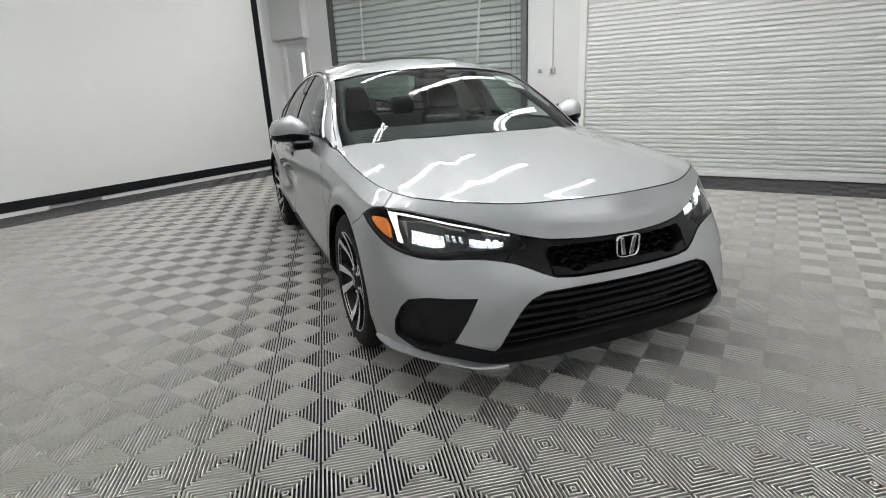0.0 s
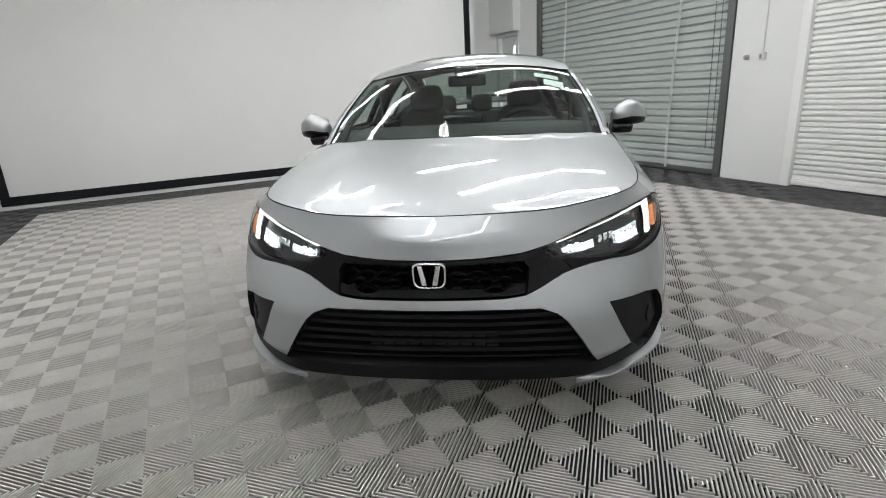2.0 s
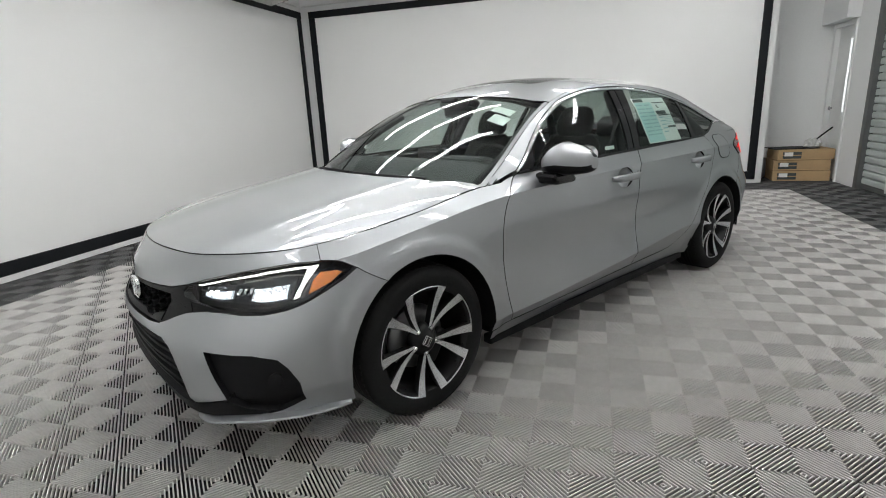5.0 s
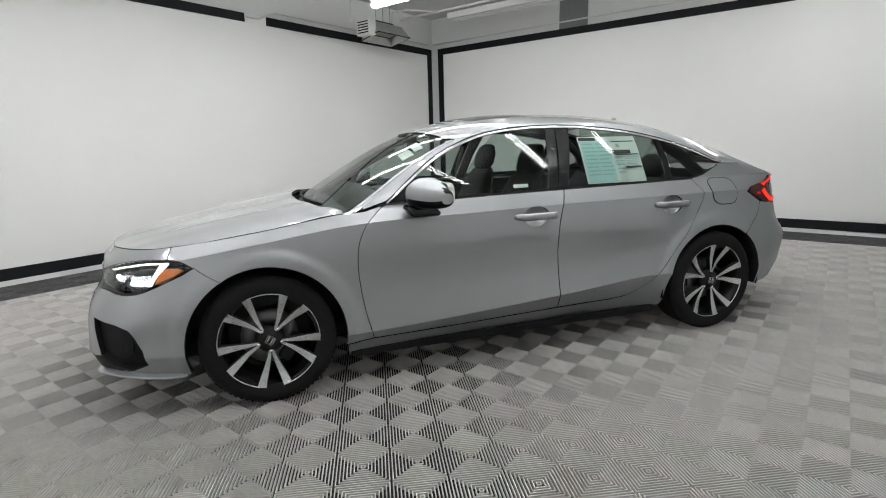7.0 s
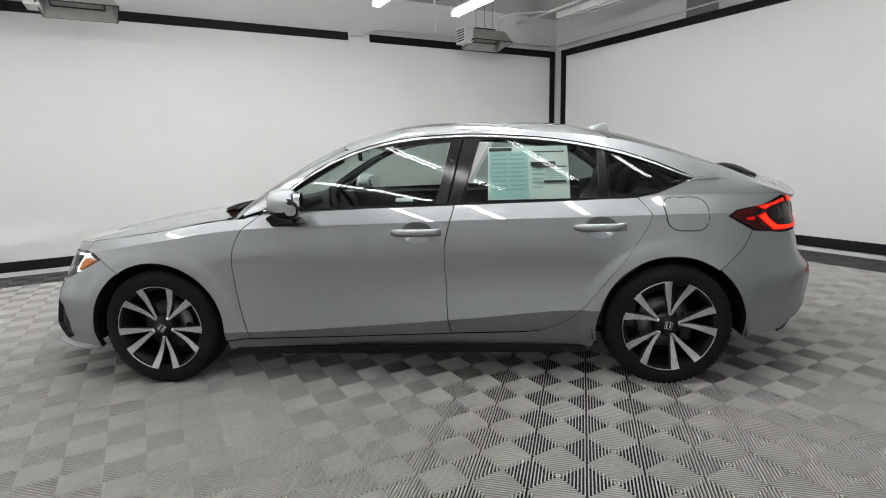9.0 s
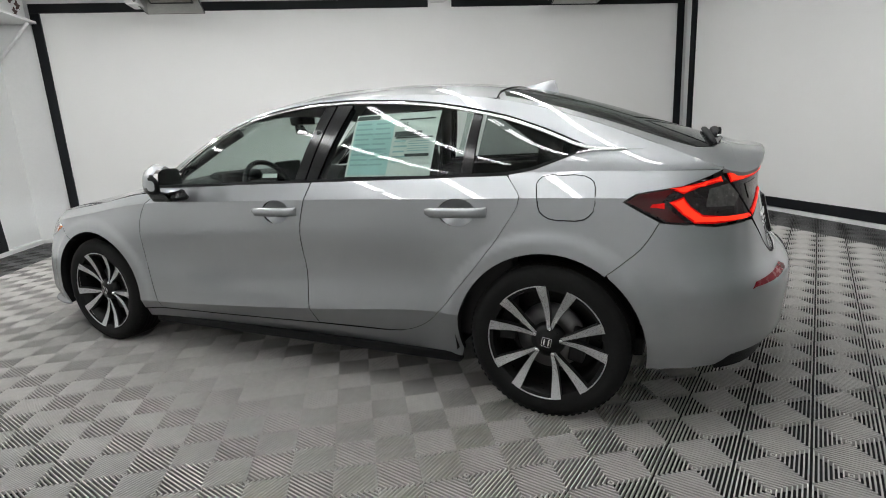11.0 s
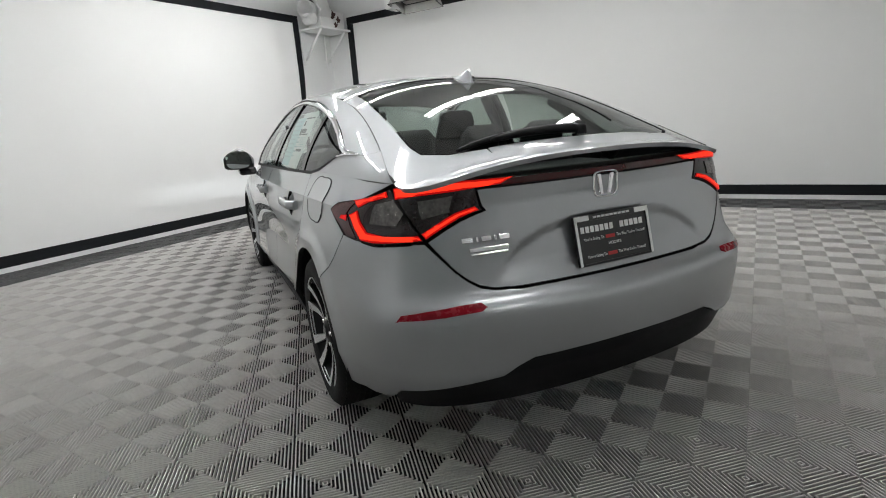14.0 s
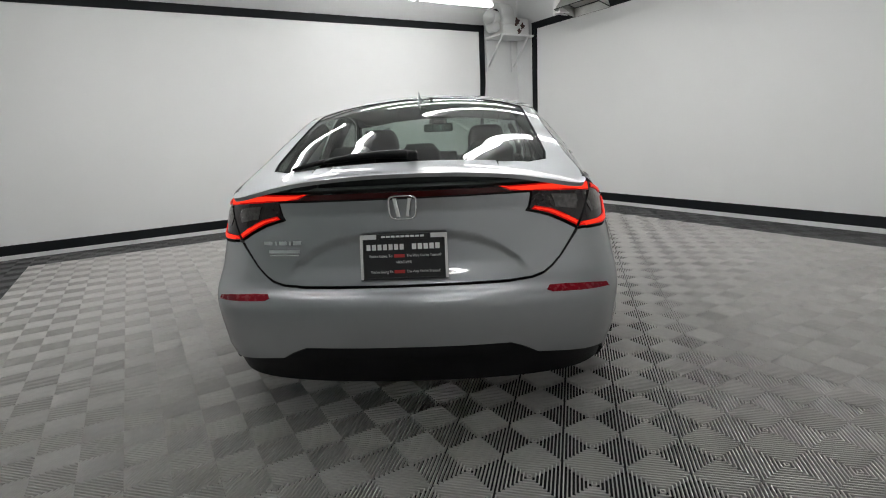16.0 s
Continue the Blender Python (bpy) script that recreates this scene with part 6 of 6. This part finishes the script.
def seat(y, x, width, label):
    bm = bmesh.new()
    cushion(bm, [((x - .20, y, .40), width * .8, .03, 1.57), ((x - .20, y, .47), width * .95, .06, 1.57), ((x + .05, y, .46), width, .075, 1.57), ((x + .24, y, .44), width * .95, .07, 1.57)])
    st = part("front_seat", bm, SEAT, car, label, smooth=True)
    bm = bmesh.new()
    cushion(bm, [((x + .20, y, .48), width * .9, .07, .2), ((x + .26, y, .62), width, .085, .2), ((x + .34, y, .82), width * .98, .075, .2), ((x + .41, y, 1.0), width * .78, .055, .2), ((x + .43, y, 1.05), width * .55, .03, .2)])
    part("seat_back", bm, SEAT, st, smooth=True)
    bm = bmesh.new()
    cushion(bm, [((x + .43, y, 1.045), .10, .03, .2), ((x + .435, y, 1.075), .128, .05, .2), ((x + .45, y, 1.145), .128, .052, .2), ((x + .465, y, 1.205), .105, .035, .2), ((x + .468, y, 1.222), .07, .015, .2)])
    part("headrest", bm, SEAT, st, smooth=True)
    bm = bmesh.new()
    for d in (-.06, .06):
        tube(bm, [(x + .42, y + d, 1.0), (x + .44, y + d, 1.10)], .006, 6)
    part("headrest_post", bm, STEEL, st)


for y in (-.37, .37):
    seat(y, -.14, .25, "black leather front seat with headrest")
bm = bmesh.new()
cushion(bm, [((.62, 0, .42), .60, .05, 1.57), ((.66, 0, .47), .62, .07, 1.57), ((.98, 0, .46), .62, .08, 1.57), ((1.06, 0, .45), .60, .06, 1.57)])
bench = part("rear_bench", bm, SEAT, car, "black leather rear bench", smooth=True)
bm = bmesh.new()
cushion(bm, [((1.02, 0, .48), .60, .08, .25), ((1.10, 0, .66), .62, .085, .25), ((1.20, 0, .86), .60, .07, .25), ((1.26, 0, .98), .57, .04, .25)])
part("seat_back", bm, SEAT, bench, smooth=True)
for y, r in ((-.36, .12), (0, .10), (.36, .12)):
    bm = bmesh.new()
    cushion(bm, [((1.26, y, .98), r * .8, .03, .2), ((1.27, y, 1.01), r, .045, .2), ((1.285, y, 1.09), r, .045, .2), ((1.30, y, 1.13), r * .7, .02, .2)])
    part("headrest", bm, SEAT, bench, smooth=True)
# dashboard, wheel, mirror, lining
bm = bmesh.new()
cushion(bm, [((-.98, 0, .84), .70, .05, .1), ((-.92, 0, .90), .73, .06, .3), ((-.76, 0, .935), .73, .055, 1.2), ((-.62, 0, .91), .72, .05, 1.7), ((-.56, 0, .80), .71, .06, 2.2), ((-.60, 0, .62), .70, .08, 2.6)], 24, .5)
dash = part("dashboard", bm, TRIM, car, "dark grey dashboard", smooth=True)
bm = bmesh.new()
box(bm, (-.60, -.10, .90), (-.575, .14, 1.03), .012, Matrix.Rotation(radians(0), 4, "Y"))
part("display", bm, GLOSS, dash)
bm = bmesh.new()
box(bm, (-.72, -.54, .93), (-.60, -.20, 1.0), .03)
part("instrument_hood", bm, TRIM, dash)
bm = bmesh.new()
ring = []
for k in range(40):
    a = 2 * math.pi * k / 40
    ring.append((0, .18 * math.cos(a), .18 * math.sin(a)))
tube(bm, ring + [ring[0]], .015, 8, cap=False)
sw = part("steering_wheel", bm, SEAT, car, "black steering wheel", smooth=True, m=pose(-.40, -.37, .88, 0, -24, 0))
bm = bmesh.new()
box(bm, (-.02, -.06, -.05), (.03, .06, .05), .015)
box(bm, (0, -.17, -.018), (.015, .17, .018), .006)
box(bm, (0, -.018, -.17), (.015, .018, 0), .006)
part("wheel_boss", bm, TRIM, sw)
bm = bmesh.new()
box(bm, (-.385, -.12, 1.195), (-.355, .12, 1.262), .014)
rm_ = part("rear_view_mirror", bm, GLOSS, car, "black rear-view mirror")
bm = bmesh.new()
box(bm, (-.354, -.112, 1.202), (-.351, .112, 1.255), .001)
part("mirror_glass", bm, MIRROR, rm_)
bm = bmesh.new()
box(bm, (-.46, -.07, 1.25), (-.36, .07, 1.31), .015)
part("camera_housing", bm, TRIM, rm_)
lining = panel("roof_lining", across([(-.36, 0), (-.32, .50), (-.22, .575), (.4, .575), (1.05, .56), (1.06, 0)]), lambda u, v: np.array([u, v, top(u, v) - .03]), car, TRIM_PALE, (.15, .12), depth=.004)
for sg in (-1, 1):
    bm = bmesh.new()
    box(bm, (-.78, sg * .74, .30), (1.22, sg * .80, .940), .01)
    part("door_lining", bm, TRIM, car)
    bm = bmesh.new()
    pts = [(-.98, .70, .862), (-.70, .690, 1.020), (-.45, .622, 1.165), (-.36, .590, 1.215)]
    tube(bm, [(x, sg * w, z) for x, w, z in pts], .022, 8)
    part("pillar_lining", bm, TRIM, car)
    bm = bmesh.new()
    tube(bm, [(.24, sg * .775, .93), (.30, sg * .68, 1.15), (.35, sg * .58, 1.30)], .035, 8)
    part("pillar_lining", bm, TRIM, car)
    bm = bmesh.new()
    tube(bm, [(1.45, sg * .70, .95), (1.28, sg * .60, 1.13), (1.12, sg * .545, 1.235)], .035, 8)
    part("pillar_lining", bm, TRIM, car)
    bm = bmesh.new()
    tube(bm, [(.26, sg * .72, 1.20), (.16, sg * .70, .95), (.10, sg * .66, .60)], .012, 4)
    part("seat_belt", bm, TRIM, car)
bm = bmesh.new()
box(bm, (1.28, -.55, .60), (1.98, .55, .66), .01)
box(bm, (1.30, -.58, .90), (1.86, .58, .93), .01)
part("parcel_shelf", bm, TRIM, car)
bm = bmesh.new()
box(bm, (-.55, -.11, .30), (.40, .11, .62), .03)
part("centre_console", bm, TRIM, car)

# papers on the glass
def sheet(name, x0, x1, z0, z1, mat, parent, lift, label="", side_=-1):
    out = [(x0, z0), (x1, z0), (x1 + .02 * (z1 - z0), z1), (x0 + .02 * (z1 - z0), z1)]
    return panel(name, out, on_cabin(side_), parent, mat, (.2, .2), lift=-.006 + lift, depth=.0005, gap=0, label=label)


price = sheet("price_sheet", .445, .865, .992, 1.262, PAPER, car, -.004, "printed price sheet behind the glass")
sheet("printed_column", .455, .655, .998, 1.235, PAPER_BLUE, price, -.0028)
sheet("printed_bar", .455, .575, 1.238, 1.256, PAPER_INK, price, -.0022)
sheet("printed_bar", .670, .800, 1.158, 1.180, PAPER_INK, price, -.0022)
sheet("printed_bar", .680, .855, 1.150, 1.156, PAPER_INK, price, -.0022)
sheet("printed_bar", .735, .850, 1.072, 1.084, PAPER_INK, price, -.0022)
for k in range(9):
    sheet("printed_line", .465, .54 + .01 * (k % 3), 1.215 - k * .022, 1.222 - k * .022, PAPER_GREY, price, -.0022)
    sheet("printed_line", .565, .63 + .008 * (k % 4), 1.215 - k * .022, 1.222 - k * .022, PAPER_GREY, price, -.0022)
for k in range(5):
    sheet("printed_line", .675, .73 + .01 * (k % 2), 1.135 - k * .022, 1.142 - k * .022, PAPER_GREY, price, -.0022)
    sheet("printed_line", .745, .845, 1.135 - k * .010, 1.138 - k * .010, PAPER_GREY, price, -.0022)
sheet("printed_line", .68, .85, 1.228, 1.234, PAPER_INK, price, -.0022)
font = bpy.data.curves.new("printed_figure", "FONT")
font.body, font.size, font.align_x, font.extrude = "35", .030, "CENTER", .0004
carrier = bpy.data.objects.new("printed_figure", font)
figure = bpy.data.meshes.new_from_object(carrier)
bpy.data.objects.remove(carrier)
for v in figure.vertices:
    x, z = .715 + v.co.x, 1.192 + v.co.y
    v.co = (x, -float(cabin(x, z)) + .0065 - v.co.z, z)
figure.materials.append(PAPER_INK)
link("printed_figure", figure, price)
sheet("window_tag", -.035, .055, .995, 1.014, PAPER, car, -.004, "small white tag in the window")
for x0, x1, y0, y1 in ((-.52, -.47, -.56, -.42), (-.60, -.535, -.585, -.47)):
    panel("windscreen_tag", [(x0, y0), (x1, y0), (x1, y1), (x0, y1)], on_top, car, PAPER, (.1, .1), lift=-.008, depth=.0005, gap=0, label="white paper tag inside the windscreen")

# ---- the floor: interlocking open tiles, each of four quarters with slanting ribs ----
PITCH = 0.30575
OFF_U, OFF_V = -0.360, -1.764      # the middle of one tile
HALF = PITCH / 4 * 2


def rib_tile():
    """Points and faces of one tile round its own middle."""
    verts, faces = [], []
    n, h = 16, PITCH / 2 - .0004
    step = 2 * h / n

    def clip(c0, c1):
        # the strip c0 <= u + v <= c1 of the square 0..h
        pts = []
        for c in (c0, c1):
            if c <= h:
                pts.append(((c, 0), (0, c)))
            else:
                pts.append(((h, c - h), (c - h, h)))
        (a, b), (d, e) = pts
        poly = [a]
        if c0 < h < c1:
            poly.append((h, 0))
        poly += [d, e]
        if c0 < h < c1:
            poly.append((0, h))
        poly.append(b)
        return poly
    for q in range(4):
        ca, sa = [(1, 0), (0, 1), (-1, 0), (0, -1)][q]
        for k in range(n):
            mid = (k + .5) * step
            base = len(verts)
            for z, half in ((0.0, .060), (-.0004, .115), (-.0012, .160), (-.0022, .184), (-.0034, .192), (-.0042, .02), (-.020, .02)):
                for u, v in clip(mid - step * half, mid + step * half):
                    verts.append((u * ca - v * sa, u * sa + v * ca, z))
            m = 4
            faces.append(tuple(range(base, base + m)))
            for r in range(6):
                for i in range(m):
                    j = (i + 1) % m
                    faces.append((base + r * m + i, base + r * m + m + i, base + r * m + m + j, base + r * m + j))
    return verts, faces


tile_verts, tile_faces = rib_tile()
meshes = {}
for mat in (TILE, TILE_DARK):
    me = bpy.data.meshes.new("floor_tile")
    me.from_pydata(tile_verts, [], tile_faces)
    me.materials.append(mat)
    meshes[mat] = me
# the slab under the ribs, its colour darkened to stand in for shade
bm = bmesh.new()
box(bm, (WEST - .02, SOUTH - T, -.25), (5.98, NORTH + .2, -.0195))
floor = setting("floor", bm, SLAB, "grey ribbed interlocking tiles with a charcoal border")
rest = {TILE: [], TILE_DARK: []}
single = []
for i in range(-13, 21):
    for j in range(-8, 21):
        u, v = OFF_U + i * PITCH, OFF_V + j * PITCH
        if not (WEST - .1 < u < 5.85 and SOUTH - .1 < v < NORTH + .1) or (u > EAST + .1 and v > -2.8):
            continue
        dark = not (-10.5 < i < 15.5 and -4.5 < j < 17.5)
        near = abs(u + .4) + abs(v + .6)
        single.append((near, u, v, TILE_DARK if dark else TILE))
single.sort(key=lambda s: s[0])
for k, (near, u, v, mat) in enumerate(single):
    if k < 300:
        link("floor_tile", meshes[mat], floor, m=Matrix.Translation((u, v, 0)))
    else:
        rest[mat].append((u, v))
tv = np.array(tile_verts)
for mat, places in rest.items():
    me = bpy.data.meshes.new("outer_tiles")
    pts = np.concatenate([tv + np.array([u, v, 0]) for u, v in places])
    fcs = [tuple(a + k * len(tv) for a in f) for k in range(len(places)) for f in tile_faces]
    me.from_pydata([tuple(p) for p in pts], [], fcs)
    me.materials.append(mat)
    tagged(link("outer_tiles", me, floor), "grey ribbed tiles" if mat is TILE else "charcoal ribbed tiles", kind="stuff")
